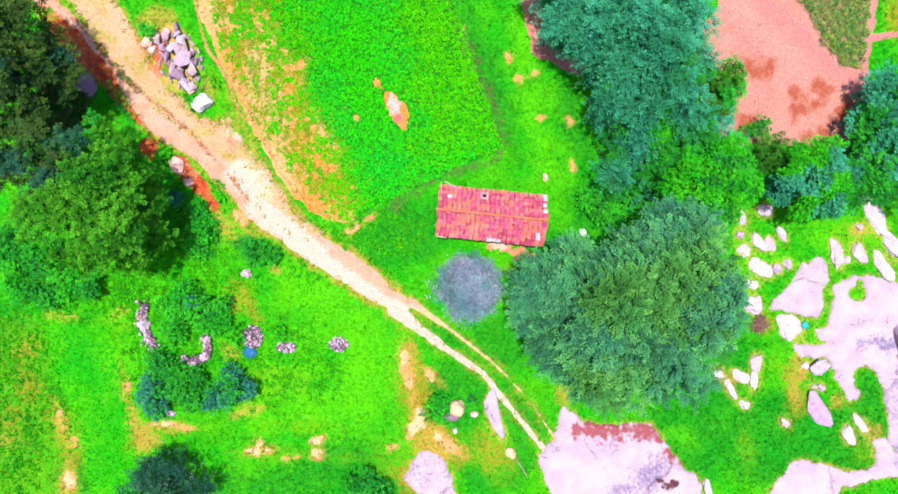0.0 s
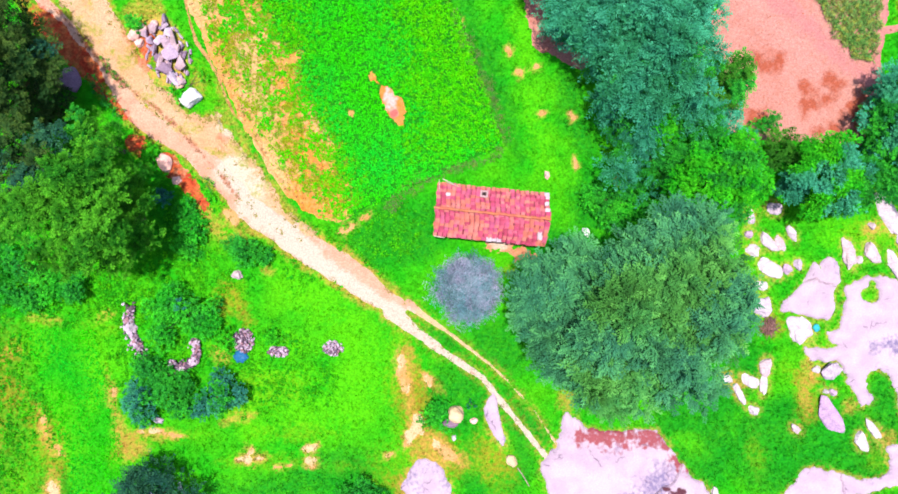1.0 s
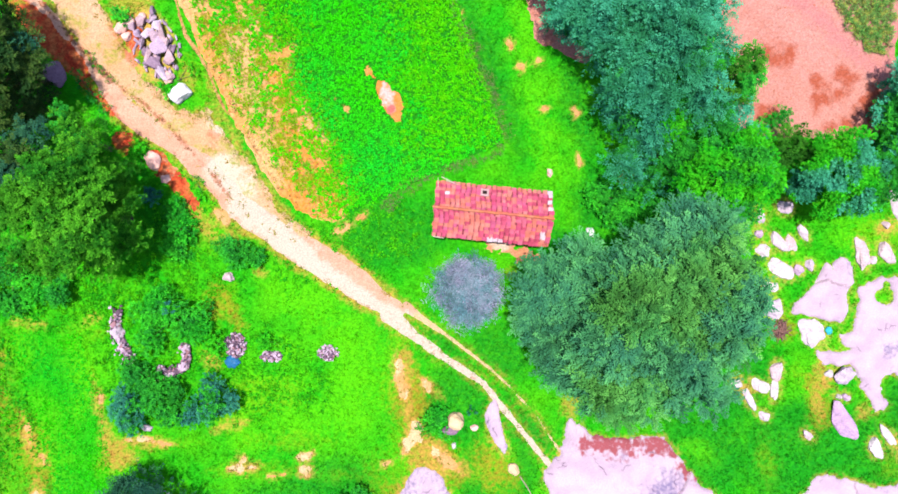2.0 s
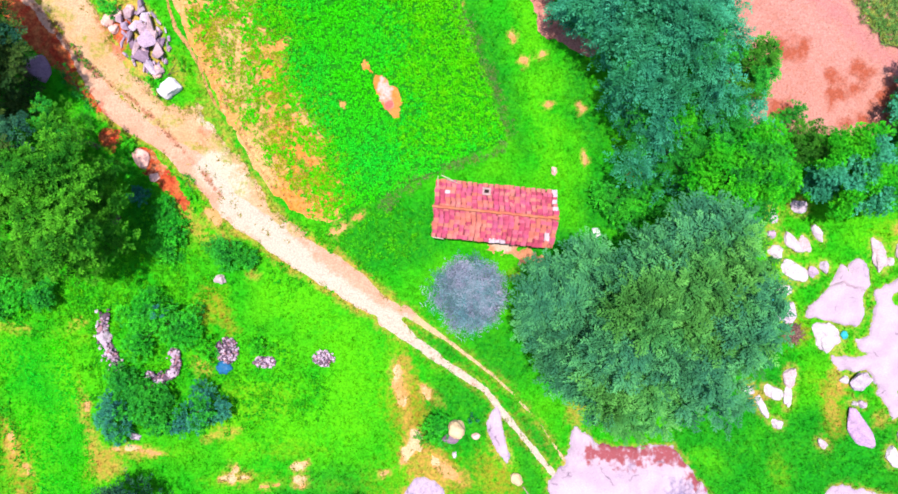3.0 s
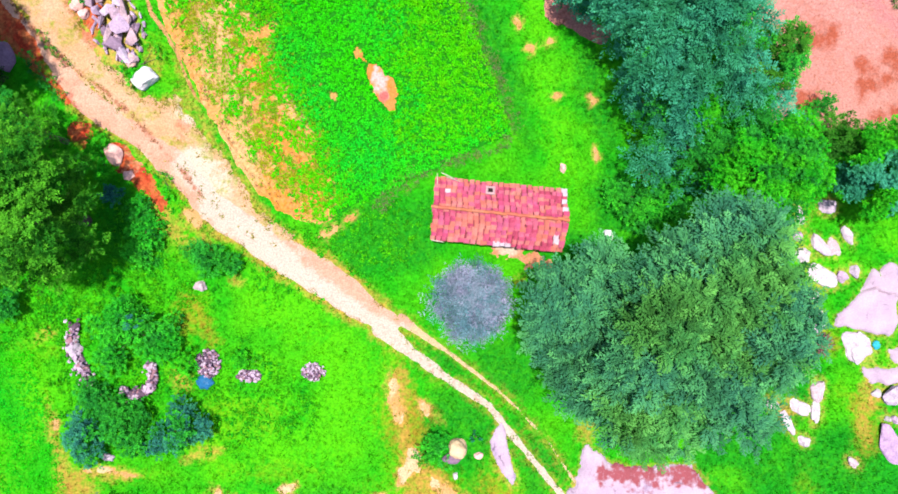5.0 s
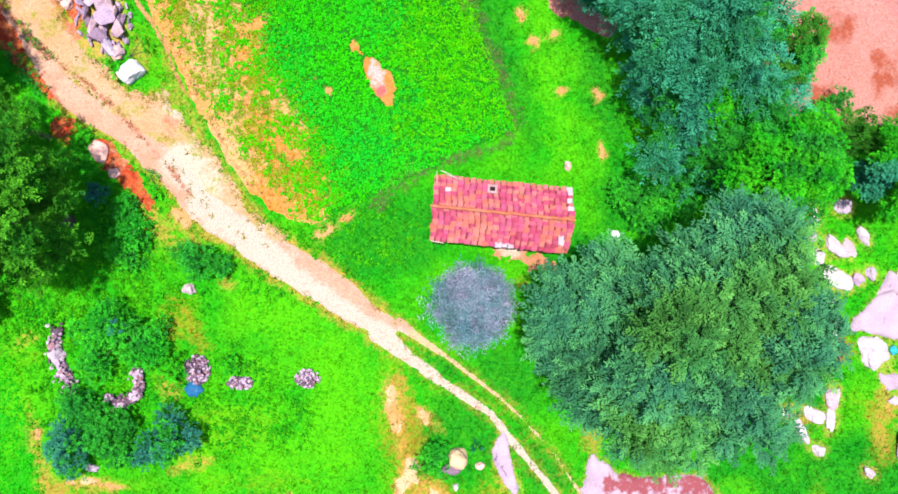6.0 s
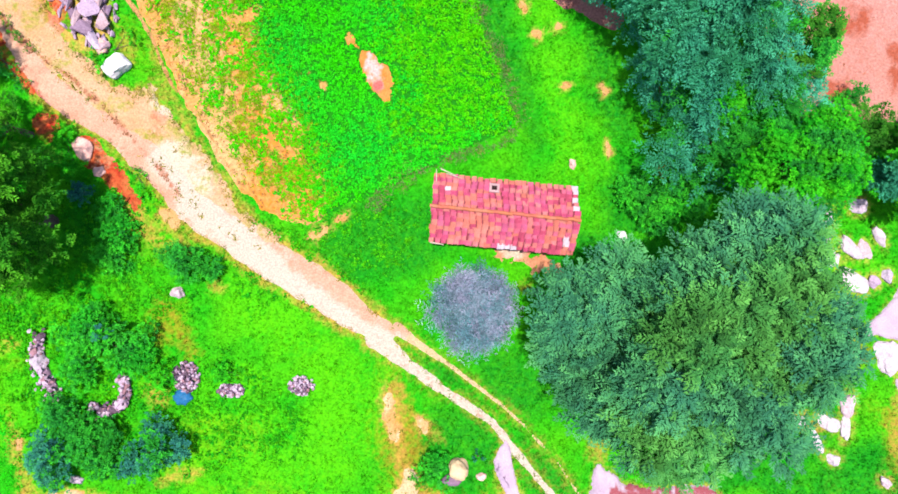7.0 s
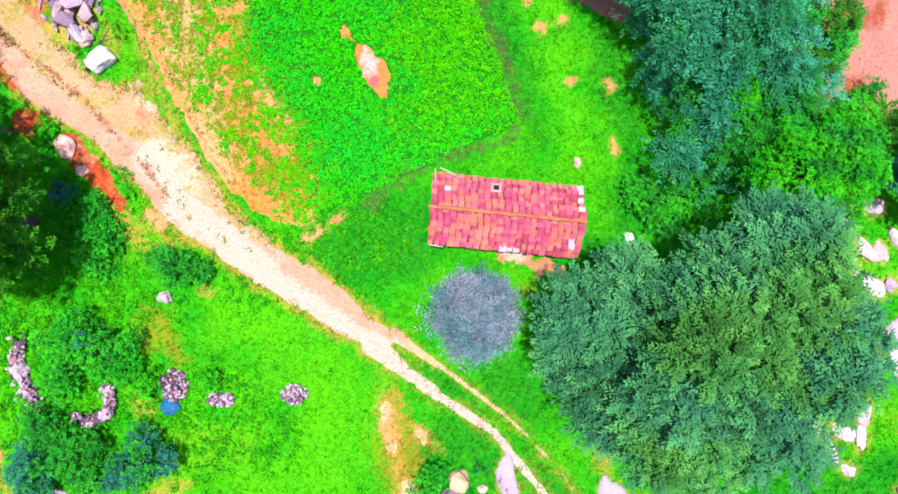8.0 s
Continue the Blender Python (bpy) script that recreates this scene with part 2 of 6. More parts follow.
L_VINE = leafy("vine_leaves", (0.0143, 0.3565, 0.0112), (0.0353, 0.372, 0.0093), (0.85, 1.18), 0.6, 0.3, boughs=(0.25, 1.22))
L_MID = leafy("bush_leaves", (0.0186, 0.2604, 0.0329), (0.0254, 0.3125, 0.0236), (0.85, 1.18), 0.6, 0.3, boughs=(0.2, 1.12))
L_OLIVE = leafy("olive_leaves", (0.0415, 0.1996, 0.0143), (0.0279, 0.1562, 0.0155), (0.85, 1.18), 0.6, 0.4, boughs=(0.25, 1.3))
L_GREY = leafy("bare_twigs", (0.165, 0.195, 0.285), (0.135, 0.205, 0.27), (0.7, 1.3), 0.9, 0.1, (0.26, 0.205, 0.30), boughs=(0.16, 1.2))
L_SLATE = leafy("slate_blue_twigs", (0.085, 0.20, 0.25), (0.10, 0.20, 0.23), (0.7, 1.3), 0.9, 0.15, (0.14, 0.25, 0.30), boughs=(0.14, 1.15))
L_DRYWEED = leafy("dry_weed_stems", (0.1054, 0.1178, 0.0496), (0.0682, 0.1364, 0.0372), (0.6, 1.4), 0.8, 0.2)
L_YELLOW = leafy("yellowing_leaves", (0.25, 0.27, 0.010), (0.10, 0.30, 0.006), (0.7, 1.3), 0.6, 0.3)
L_LITTER = leafy("brown_litter", (0.1612, 0.0744, 0.0372), (0.124, 0.0558, 0.031), (0.6, 1.4), 1.0, 0.05)
L_CLOD = leafy("clods", (0.22, 0.085, 0.06), (0.19, 0.07, 0.045), (0.7, 1.3), 1.0, 0.05)
L_STRAW = leafy("straw_tufts", (0.2108, 0.1736, 0.0248), (0.124, 0.1612, 0.0186), (0.6, 1.4), 1.2, 0.3)
L_MAIZE = leafy("maize_leaves", (0.075, 0.200, 0.040), (0.135, 0.215, 0.060), (0.5, 1.4), 0.5, 0.3)


# ---- fields and shapes ----
def value_noise(x, y, size, seed=0):
    """Smooth random values from 0 to 1 with features of that size in metres."""
    u, v = np.asarray(x) / size, np.asarray(y) / size
    i, j = np.floor(u), np.floor(v)
    f, g = u - i, v - j
    f, g = f * f * (3 - 2 * f), g * g * (3 - 2 * g)

    def h(a, b):
        s = np.sin(a * 127.1 + b * 311.7 + seed * 74.7) * 43758.5453
        return s - np.floor(s)
    return (h(i, j) * (1 - f) + h(i + 1, j) * f) * (1 - g) + (h(i, j + 1) * (1 - f) + h(i + 1, j + 1) * f) * g


def ragged(x, y, size, amount, seed=0):
    """Roughness of an edge, about -amount to amount metres, at two scales."""
    return amount * (1.3 * value_noise(x, y, size, seed) + 0.7 * value_noise(x, y, size / 3.1, seed + 5) - 1.0)


def ground_z(x, y):
    return 0.22 * (value_noise(x, y, 9.0, 3) - 0.5)


def inside(points):
    """Signed distance to the edge of a many-sided patch, positive within."""
    def fn(x, y):
        d, odd = np.full(np.shape(x), 1e9), np.zeros(np.shape(x), bool)
        for (ax, ay), (bx, by) in zip(points, points[1:] + points[:1]):
            ex, ey = bx - ax, by - ay
            t = np.clip(((x - ax) * ex + (y - ay) * ey) / (ex * ex + ey * ey), 0, 1)
            d = np.minimum(d, np.hypot(x - ax - t * ex, y - ay - t * ey))
            cross = (ay > y) != (by > y)
            odd ^= cross & (x < ex * (y - ay) / (ey if ey else 1e-9) + ax)
        return np.where(odd, d, -d)
    return fn


def along(points, widths):
    """Signed distance to the edge of a strip along points, with half its width at each."""
    def fn(x, y):
        s = np.full(np.shape(x), -1e9)
        for (ax, ay), (bx, by), wa, wb in zip(points, points[1:], widths, widths[1:]):
            ex, ey = bx - ax, by - ay
            t = np.clip(((x - ax) * ex + (y - ay) * ey) / (ex * ex + ey * ey), 0, 1)
            s = np.maximum(s, wa + t * (wb - wa) - np.hypot(x - ax - t * ex, y - ay - t * ey))
        return s
    return fn


def lateral(points):
    """Offset to the right of a line through points, and the way along it."""
    def fn(x, y):
        best, off, way, run = np.full(np.shape(x), 1e9), np.zeros(np.shape(x)), np.zeros(np.shape(x)), 0.0
        for (ax, ay), (bx, by) in zip(points, points[1:]):
            ex, ey = bx - ax, by - ay
            n = math.hypot(ex, ey)
            t = np.clip(((x - ax) * ex + (y - ay) * ey) / (n * n), 0, 1)
            d = np.hypot(x - ax - t * ex, y - ay - t * ey)
            near = d < best
            off = np.where(near, ((x - ax) * ey - (y - ay) * ex) / n, off)
            way = np.where(near, run + t * n, way)
            best, run = np.minimum(best, d), run + n
        return off, way
    return fn


def streaks(points, wide, long, seed):
    """Streaks from 0 to 1 that run along a line."""
    side = lateral(points)

    def fn(x, y):
        off, way = side(x, y)
        return 0.65 * value_noise(off / wide, way / long, 1.0, seed) + 0.35 * value_noise(off * 2.3 / wide, way * 2.1 / long, 1.0, seed + 1)
    return fn


def blob(cx, cy, rx, ry, turn=0.0):
    """Signed distance, nearly, to the edge of an ellipse."""
    c, s = math.cos(radians(turn)), math.sin(radians(turn))

    def fn(x, y):
        u, v = (x - cx) * c + (y - cy) * s, (y - cy) * c - (x - cx) * s
        k = np.hypot(u / rx, v / ry)
        return (1 - k) * np.where(k > 1, np.hypot(u, v) / (k + 1e-9), min(rx, ry))
    return fn


def either(*fns):
    return lambda x, y: np.maximum.reduce([f(x, y) for f in fns])


def without(fn, hole):
    return lambda x, y: np.minimum(fn(x, y), -hole(x, y))


def rough_edge(fn, size, amount, seed=0):
    return lambda x, y: fn(x, y) + ragged(x, y, size, amount, seed)


def soft(fn, width):
    """0 outside to 1 within, over that width."""
    return lambda x, y: np.clip(fn(x, y) / width + 0.5, 0, 1)


def mesh_of(name, verts, faces, mat, attrs=None, smooth=True):
    me = bpy.data.meshes.new(name)
    verts, faces = np.asarray(verts, np.float32), np.asarray(faces, np.int32)
    n, k = faces.shape
    me.vertices.add(len(verts))
    me.vertices.foreach_set("co", verts.ravel())
    me.loops.add(n * k)
    me.loops.foreach_set("vertex_index", faces.ravel())
    me.polygons.add(n)
    me.polygons.foreach_set("loop_start", np.arange(0, n * k, k, dtype=np.int32))
    me.update(calc_edges=True)
    me.polygons.foreach_set("use_smooth", np.full(n, smooth))
    for key, values in (attrs or {}).items():
        a = me.attributes.new(key, "FLOAT", "POINT")
        a.data.foreach_set("value", np.asarray(values, np.float32).ravel())
    me.materials.append(mat)
    return me


def grid_mesh(name, xs, ys, zfn, mat, keep=None, attrs=None):
    x, y = np.meshgrid(xs, ys)
    w, h = len(xs), len(ys)
    v = np.stack([x, y, zfn(x, y)], -1).reshape(-1, 3)
    a = (np.arange(h - 1)[:, None] * w + np.arange(w - 1)).ravel()
    f = np.stack([a, a + 1, a + w + 1, a + w], 1)
    values = {key: fn(x, y).ravel() for key, fn in (attrs or {}).items()}
    if keep is not None:
        k = keep(x, y).ravel()
        f = f[k[f].any(1)]
        used = np.unique(f)
        back = np.zeros(len(v), np.int32)
        back[used] = np.arange(len(used))
        v, f = v[used], back[f]
        values = {key: val[used] for key, val in values.items()}
    return mesh_of(name, v, f, mat, values)


def sheet(name, fn, box, res, mat, lift=0.04, slope=0.12, attrs=None, relief=0.0, kind="structure", label="", category=""):
    """A surface that rises out of the ground where fn is positive and dips under it outside."""
    x0, y0, x1, y1 = box

    def z(x, y):
        s = fn(x, y)
        return ground_z(x, y) + np.clip(s * slope, -0.10, lift) + relief * np.clip(s, 0, 1) * (value_noise(x, y, 0.7, 9) - 0.3)
    me = grid_mesh(name, np.arange(x0, x1, res), np.arange(y0, y1, res), z, mat, lambda x, y: fn(x, y) > -0.10 / slope, attrs)
    return tagged(new(name, me), label, category, kind=kind)


def part(name, me, parent, label=""):
    ob = new(name, me)
    ob.parent = parent
    return tagged(ob, label)


def thing(name, at, label, category, group="", rz=0.0):
    ob = new(name)
    ob.empty_display_size = 0.2
    ob.matrix_basis = pose(at[0], at[1], at[2], 0, 0, rz)
    return tagged(ob, label, category, group)


def from_bm(name, bm, mat, smooth=False):
    me = bpy.data.meshes.new(name)
    bm.to_mesh(me)
    bm.free()
    for p in me.polygons:
        p.use_smooth = smooth
    me.materials.append(mat)
    return me


def box_bm(x0, y0, z0, x1, y1, z1, bevel=0.0):
    bm = bmesh.new()
    bmesh.ops.create_cube(bm, size=1.0, matrix=Matrix.Translation(((x0 + x1) / 2, (y0 + y1) / 2, (z0 + z1) / 2)) @ Matrix.Diagonal((x1 - x0, y1 - y0, z1 - z0, 1)))
    if bevel:
        bmesh.ops.bevel(bm, geom=bm.edges[:], offset=bevel, segments=1, affect="EDGES")
    return bm


def tube_mesh(name, points, radii, mat, sides=8):
    """A tapered round limb through points."""
    v, f = [], []
    for i, p in enumerate(points):
        a, b = Vector(points[max(i - 1, 0)]), Vector(points[min(i + 1, len(points) - 1)])
        q = (b - a).to_track_quat("Z", "Y").to_matrix()
        for k in range(sides):
            th = 2 * math.pi * k / sides
            v.append(Vector(p) + q @ Vector((math.cos(th), math.sin(th), 0)) * radii[i])
    for i in range(len(points) - 1):
        for k in range(sides):
            a, b = i * sides + k, i * sides + (k + 1) % sides
            f.append((a, b, b + sides, a + sides))
    return mesh_of(name, [tuple(c) for c in v], f, mat)


def leaves_mesh(name, base, way, length, width, mat, droop=0.15, rng=None, twist=0.3, attrs=None):
    """Many leaves: at each base a pointed blade along way, folded a little and bent down at its tip."""
    n = len(base)
    way = way / np.linalg.norm(way, axis=1, keepdims=True)
    side = np.cross(way, np.array([0, 0, 1.0]) + rng.normal(size=(n, 3)) * twist)
    side /= np.linalg.norm(side, axis=1, keepdims=True) + 1e-9
    up = np.cross(side, way)
    length, width = length[:, None], width[:, None]
    mid = base + way * length * 0.5 + up * length * 0.06
    tip = base + way * length
    tip[:, 2:] -= droop * length
    v = np.stack([base, mid - side * width / 2, tip, mid + side * width / 2], 1).reshape(-1, 3)
    f = np.arange(4 * n).reshape(-1, 4)
    return mesh_of(name, v, f, mat, attrs, smooth=False)


def rock_mesh(name, seed, mat, sub=3, cuts=7, rough=0.16, smooth=False):
    """A unit boulder: a ball cut by planes and roughened."""
    rng = np.random.default_rng(seed)
    bm = bmesh.new()
    bmesh.ops.create_icosphere(bm, subdivisions=sub, radius=1.0)
    planes = [(Vector(rng.normal(size=3)).normalized(), rng.uniform(0.55, 0.85)) for _ in range(cuts)]
    off = Vector(rng.uniform(0, 50, 3))
    for v in bm.verts:
        for n, d in planes:
            over = v.co.dot(n) - d
            if over > 0:
                v.co -= n * over * 0.93
        v.co *= 1 + rough * noise.noise(v.co * 1.7 + off) + 0.05 * noise.noise(v.co * 5 + off)
    return from_bm(name, bm, mat, smooth)


def slab_mesh(name, seed, mat, n=15, worn=0.0):
    """A unit angular stone: the hull of a few points, its edges worn."""
    rng = np.random.default_rng(seed)
    bm = bmesh.new()
    for _ in range(n):
        q = Vector(rng.normal(size=3)).normalized()
        bm.verts.new(q * rng.uniform(0.85, 1.12))
    got = bmesh.ops.convex_hull(bm, input=bm.verts[:])
    bmesh.ops.delete(bm, geom=[g for g in got["geom_interior"] if isinstance(g, bmesh.types.BMVert)], context="VERTS")
    bmesh.ops.bevel(bm, geom=bm.edges[:], offset=0.05, segments=1, affect="EDGES")
    if worn:
        bmesh.ops.triangulate(bm, faces=bm.faces[:])
        bmesh.ops.subdivide_edges(bm, edges=[e for e in bm.edges if e.calc_length() > 0.3], cuts=2)
        off = Vector((seed * 3.7, seed * 1.3, 0))
        for v in bm.verts:
            v.co *= 1 + worn * noise.noise(v.co * 1.8 + off) + 0.5 * worn * noise.noise(v.co * 4.5 + off)
    return from_bm(name, bm, mat)


# ---- layout of the ground ----
TRACK_A = [(-35.72, 24.0), (-33.72, 21.09), (-31.0, 18.1), (-27.8, 14.45), (-24.63, 11.25), (-21.33, 8.92), (-18.2, 6.7), (-15.8, 4.0), (-12.8, 1.7), (-9.5, -0.45), (-6.35, -2.43), (-4.1, -4.05)]
TRACK_B = [(-4.32, -4.49), (-2.39, -6.01), (-0.28, -7.54), (2.81, -9.56), (4.82, -12.04), (7.38, -15.16), (8.3, -16.3)]
TRACK_C = [(-3.0, -3.9), (-2.0, -4.6), (0.37, -6.22), (3.18, -8.35), (4.77, -9.78), (6.91, -12.12), (8.86, -15.06)]
in_track = either(rough_edge(along(TRACK_A, [0.9, 0.85, 0.8, 0.85, 0.85, 0.9, 1.1, 1.18, 1.2, 1.2, 1.08, 0.88]), 1.6, 0.3, 1),
                  rough_edge(along(TRACK_B, [0.66, 0.38, 0.28, 0.23, 0.2, 0.22, 0.2]), 0.6, 0.12, 2),
                  rough_edge(along(TRACK_C, [0.4, 0.24, 0.12, 0.09, 0.07, 0.06, 0.08]), 0.6, 0.07, 3))
in_verge = rough_edge(inside([(-33.55, 24.0), (-29.22, 24.01), (-27.2, 19.89), (-25.08, 17.0), (-23.5, 14.13), (-21.31, 11.74), (-19.39, 10.93), (-18.31, 11.79), (-17.33, 10.32), (-16.26, 8.42), (-14.58, 7.0), (-13.75, 5.11), (-12.64, 3.36), (-10.26, 1.67), (-12.37, 0.86), (-16.19, 3.91), (-21.5, 9.11), (-27.82, 15.31)]), 0.8, 0.5, 4)
in_crop = rough_edge(inside([(-21.39, 24.02), (-20.98, 20.39), (-18.99, 15.82), (-17.03, 11.99), (-14.34, 6.76), (-11.46, 3.37), (-8.62, 2.62), (-3.92, 4.82), (0.3, 6.91), (4.63, 8.63), (2.39, 14.91), (-0.97, 24.03)]), 1.0, 0.3, 6)
in_redfield = rough_edge(inside([(21.57, 25.01), (22.25, 20.69), (19.63, 17.81), (19.62, 15.66), (20.54, 13.52), (21.46, 11.15), (22.39, 9.26), (32.66, 8.83), (34.59, 13.09), (34.41, 15.94), (35.96, 25.02)]), 1.0, 0.3, 7)
in_redfield = either(in_redfield, rough_edge(along([(34.58, 18.03), (36.55, 18.32), (40.3, 18.23)], [0.35, 0.3, 0.3]), 0.8, 0.12, 69))
in_maize = rough_edge(inside([(26.77, 25.02), (28.38, 21.18), (29.54, 19.84), (30.91, 16.98), (32.11, 15.64), (33.69, 15.27), (34.3, 17.84), (35.02, 25.02)]), 0.5, 0.3, 8)
in_patch = rough_edge(either(inside([(-5.66, 13.43), (-4.74, 13.55), (-3.54, 12.55), (-3.14, 11.75), (-3.26, 9.84), (-3.94, 10.14), (-4.73, 10.94), (-5.33, 11.95)]), blob(-5.94, 14.23, 0.5, 0.45, 30), blob(-4.74, 13.95, 0.25, 0.2), along([(-5.8, 14.0), (-5.0, 13.2)], [0.15, 0.2])), 0.32, 0.22, 9)
in_sands = rough_edge(either(blob(-15.42, -16.07, 0.95, 0.26, 5), blob(-15.34, -15.33, 0.3, 0.35, 30), blob(-10.67, -15.11, 0.62, 0.24, 15), blob(-10.66, -16.31, 0.5, 0.26, -10), blob(-12.8, -16.56, 0.6, 0.12, 3), blob(-3.64, -8.44, 0.34, 1.1, 0),
                             blob(-3.3, -9.83, 0.36, 0.95, 10), blob(-1.39, -9.82, 0.22, 0.4, 35), blob(-2.16, -13.2, 0.4, 0.8, 15), blob(-2.74, -13.99, 0.34, 1.0, -20), blob(-0.28, -15.13, 0.4, 1.1, 48), blob(0.65, -15.81, 0.25, 0.5, 40), blob(-4.47, -15.71, 0.4, 0.16, 20),
                             blob(-23.18, -13.91, 1.0, 0.2, 4), blob(-21.44, -14.18, 0.6, 0.12, -8), blob(-26.2, -10.92, 0.18, 0.7, 15), blob(-31.51, -13.51, 0.22, 0.8, 15), blob(-30.43, -15.36, 0.2, 0.5, 30), blob(-30.82, -18.5, 0.36, 0.9, 10),
                             blob(5.71, 14.44, 0.2, 0.5, 20), blob(7.0, 15.0, 0.26, 0.18), blob(7.6, 11.4, 0.2, 0.28), blob(9.95, 11.1, 0.12, 0.5, 10), blob(10.2, 7.3, 0.1, 0.45), blob(4.9, 16.35, 0.14, 0.3, 20),  blob(1.69, 13.33, 0.2, 0.24), blob(0.96, 18.5, 0.2, 0.34),
                             blob(-16.91, 2.91, 0.7, 0.5, -40), blob(-7.67, 2.16, 0.85, 0.26, 20), blob(-8.9, 3.5, 0.8, 0.35, -40), blob(-6.6, 2.9, 0.5, 0.22, 30), blob(13.56, 5.83, 0.26, 0.26)), 0.42, 0.42, 10)
in_spill = rough_edge(either(blob(4.3, 0.72, 1.3, 0.55, -4), blob(5.73, 0.25, 1.35, 0.5, -10), blob(6.75, -0.3, 0.6, 0.55)), 0.6, 0.65, 83)
in_clay = rough_edge(either(blob(-24.3, 17.3, 0.9, 1.4, 20), blob(-23.6, 15.6, 0.5, 0.9, 20), along([(-33.45, 20.13), (-31.72, 18.1), (-29.75, 16.03), (-28.03, 14.11), (-26.91, 12.82), (-25.72, 11.1)], [0.8, 1.1, 1.2, 0.8, 0.55, 0.3]), blob(-24.9, 8.75, 1.05, 0.85, -40), along([(-22.32, 7.3), (-21.21, 6.26), (-20.24, 5.22), (-19.22, 3.99)], [0.75, 0.8, 0.7, 0.4])), 0.8, 0.35, 7)
slab_south = rough_edge(inside([(9.14, -12.66), (9.6, -12.33), (10.25, -12.84), (10.9, -13.52), (12.48, -13.7), (14.56, -13.54), (16.46, -13.67), (17.19, -14.53), (18.11, -15.72), (19.21, -17.27), (20.17, -17.72), (20.58, -18.45), (20.38, -20.91), (19.81, -22.74), (10.15, -22.82), (8.58, -19.37), (7.84, -18.28), (7.47, -17.13), (7.42, -16.22), (8.03, -15.25), (8.58, -14.97), (8.86, -13.77)]), 0.55, 0.28, 12)
slab_small = rough_edge(inside([(-2.46, -16.06), (-1.63, -15.83), (-0.74, -16.05), (-0.09, -16.78), (0.43, -18.25), (0.81, -19.8), (0.21, -20.63), (-1.65, -20.19), (-2.72, -19.1), (-3.52, -18.28), (-3.06, -17.17)]), 0.6, 0.15, 13)
slab_sliver = rough_edge(inside([(2.91, -11.97), (3.28, -11.13), (3.75, -10.57), (4.03, -11.4), (4.26, -13.06), (4.73, -14.35), (4.45, -15.0), (3.71, -14.08), (3.1, -12.89)]), 0.5, 0.12, 14)
slab_east = rough_edge(inside([(31.34, -2.42), (32.13, -1.81), (33.2, -1.48), (34.45, -1.52), (35.56, -1.93), (38.05, -2.38), (40.82, -2.37), (40.58, -14.36), (37.79, -16.21), (36.24, -15.85), (35.57, -14.62), (35.56, -13.02), (35.35, -11.64), (34.96, -10.17), (34.47, -9.16), (33.78, -8.75), (33.18, -8.94), (32.71, -9.59), (32.84, -10.28), (33.56, -10.97), (32.86, -11.52), (32.31, -11.76), (31.96, -10.56), (31.28, -9.6), (30.61, -7.99), (29.64, -8.18), (28.67, -8.09), (27.94, -7.54), (28.08, -7.08), (29.28, -7.21), (30.58, -6.97), (30.03, -6.51), (29.94, -5.91), (30.87, -5.67), (31.03, -4.51)]), 0.55, 0.28, 15)
slab_east = without(slab_east, rough_edge(either(blob(33.3, -2.98, 0.75, 0.68, -35), blob(33.42, -2.2, 0.28, 0.35)), 0.5, 0.15, 18))
slab_corner = rough_edge(inside([(25.35, -19.96), (26.75, -18.21), (27.5, -16.97), (27.97, -16.42), (28.7, -16.32), (29.99, -16.63), (30.99, -17.08), (32.36, -17.35), (33.65, -17.24), (34.39, -16.87), (34.64, -15.77), (34.74, -15.18), (34.05, -14.86), (35.34, -14.63), (36.42, -15.85), (39.63, -16.19), (39.58, -18.47), (36.3, -17.59), (34.79, -17.83), (33.27, -18.3), (31.89, -18.54), (31.42, -19.27), (30.85, -20.37), (27.63, -21.3)]), 0.55, 0.28, 16)
slab_mid = rough_edge(inside([(26.21, -4.36), (26.45, -3.47), (27.3, -2.91), (28.05, -2.07), (28.53, -0.95), (29.0, -0.52), (29.45, -0.94), (29.65, -0.33), (30.12, 0.09), (30.58, 0.0), (30.89, -0.79), (30.93, -1.96), (30.5, -2.75), (30.35, -3.45), (30.48, -4.28), (29.96, -5.03), (29.13, -4.9), (28.06, -4.58), (27.0, -4.35)]), 0.5, 0.18, 17)
SLABS = [(slab_south, (6.91, -23.3, 21.28, -11.74), 0.5, 2), (slab_small, (-4.0, -21.12, 1.37, -15.34), 0.35, 2), (slab_sliver, (2.63, -15.1, 5.06, -10.01), 0.15, 1),
         (slab_east, (27.3, -16.9, 41.31, -0.74), 0.45, 2), (slab_corner, (24.7, -22.69, 40.14, -13.9), 0.35, 2), (slab_mid, (25.6, -5.9, 31.4, 0.84), 0.45, 2)]
in_slab = either(*[s[0] for s in SLABS])
HUT, HUT_TURN, HUT_LONG, HUT_WIDE = (3.40, 3.07), -5.6, 8.55, 4.0
ch, sh = math.cos(radians(HUT_TURN)), math.sin(radians(HUT_TURN))


def in_hut(x, y):
    u, v = (x - HUT[0]) * ch + (y - HUT[1]) * sh, (y - HUT[1]) * ch - (x - HUT[0]) * sh
    return np.minimum(HUT_LONG / 2 - 0.2 - np.abs(u), HUT_WIDE / 2 - 0.2 - np.abs(v))


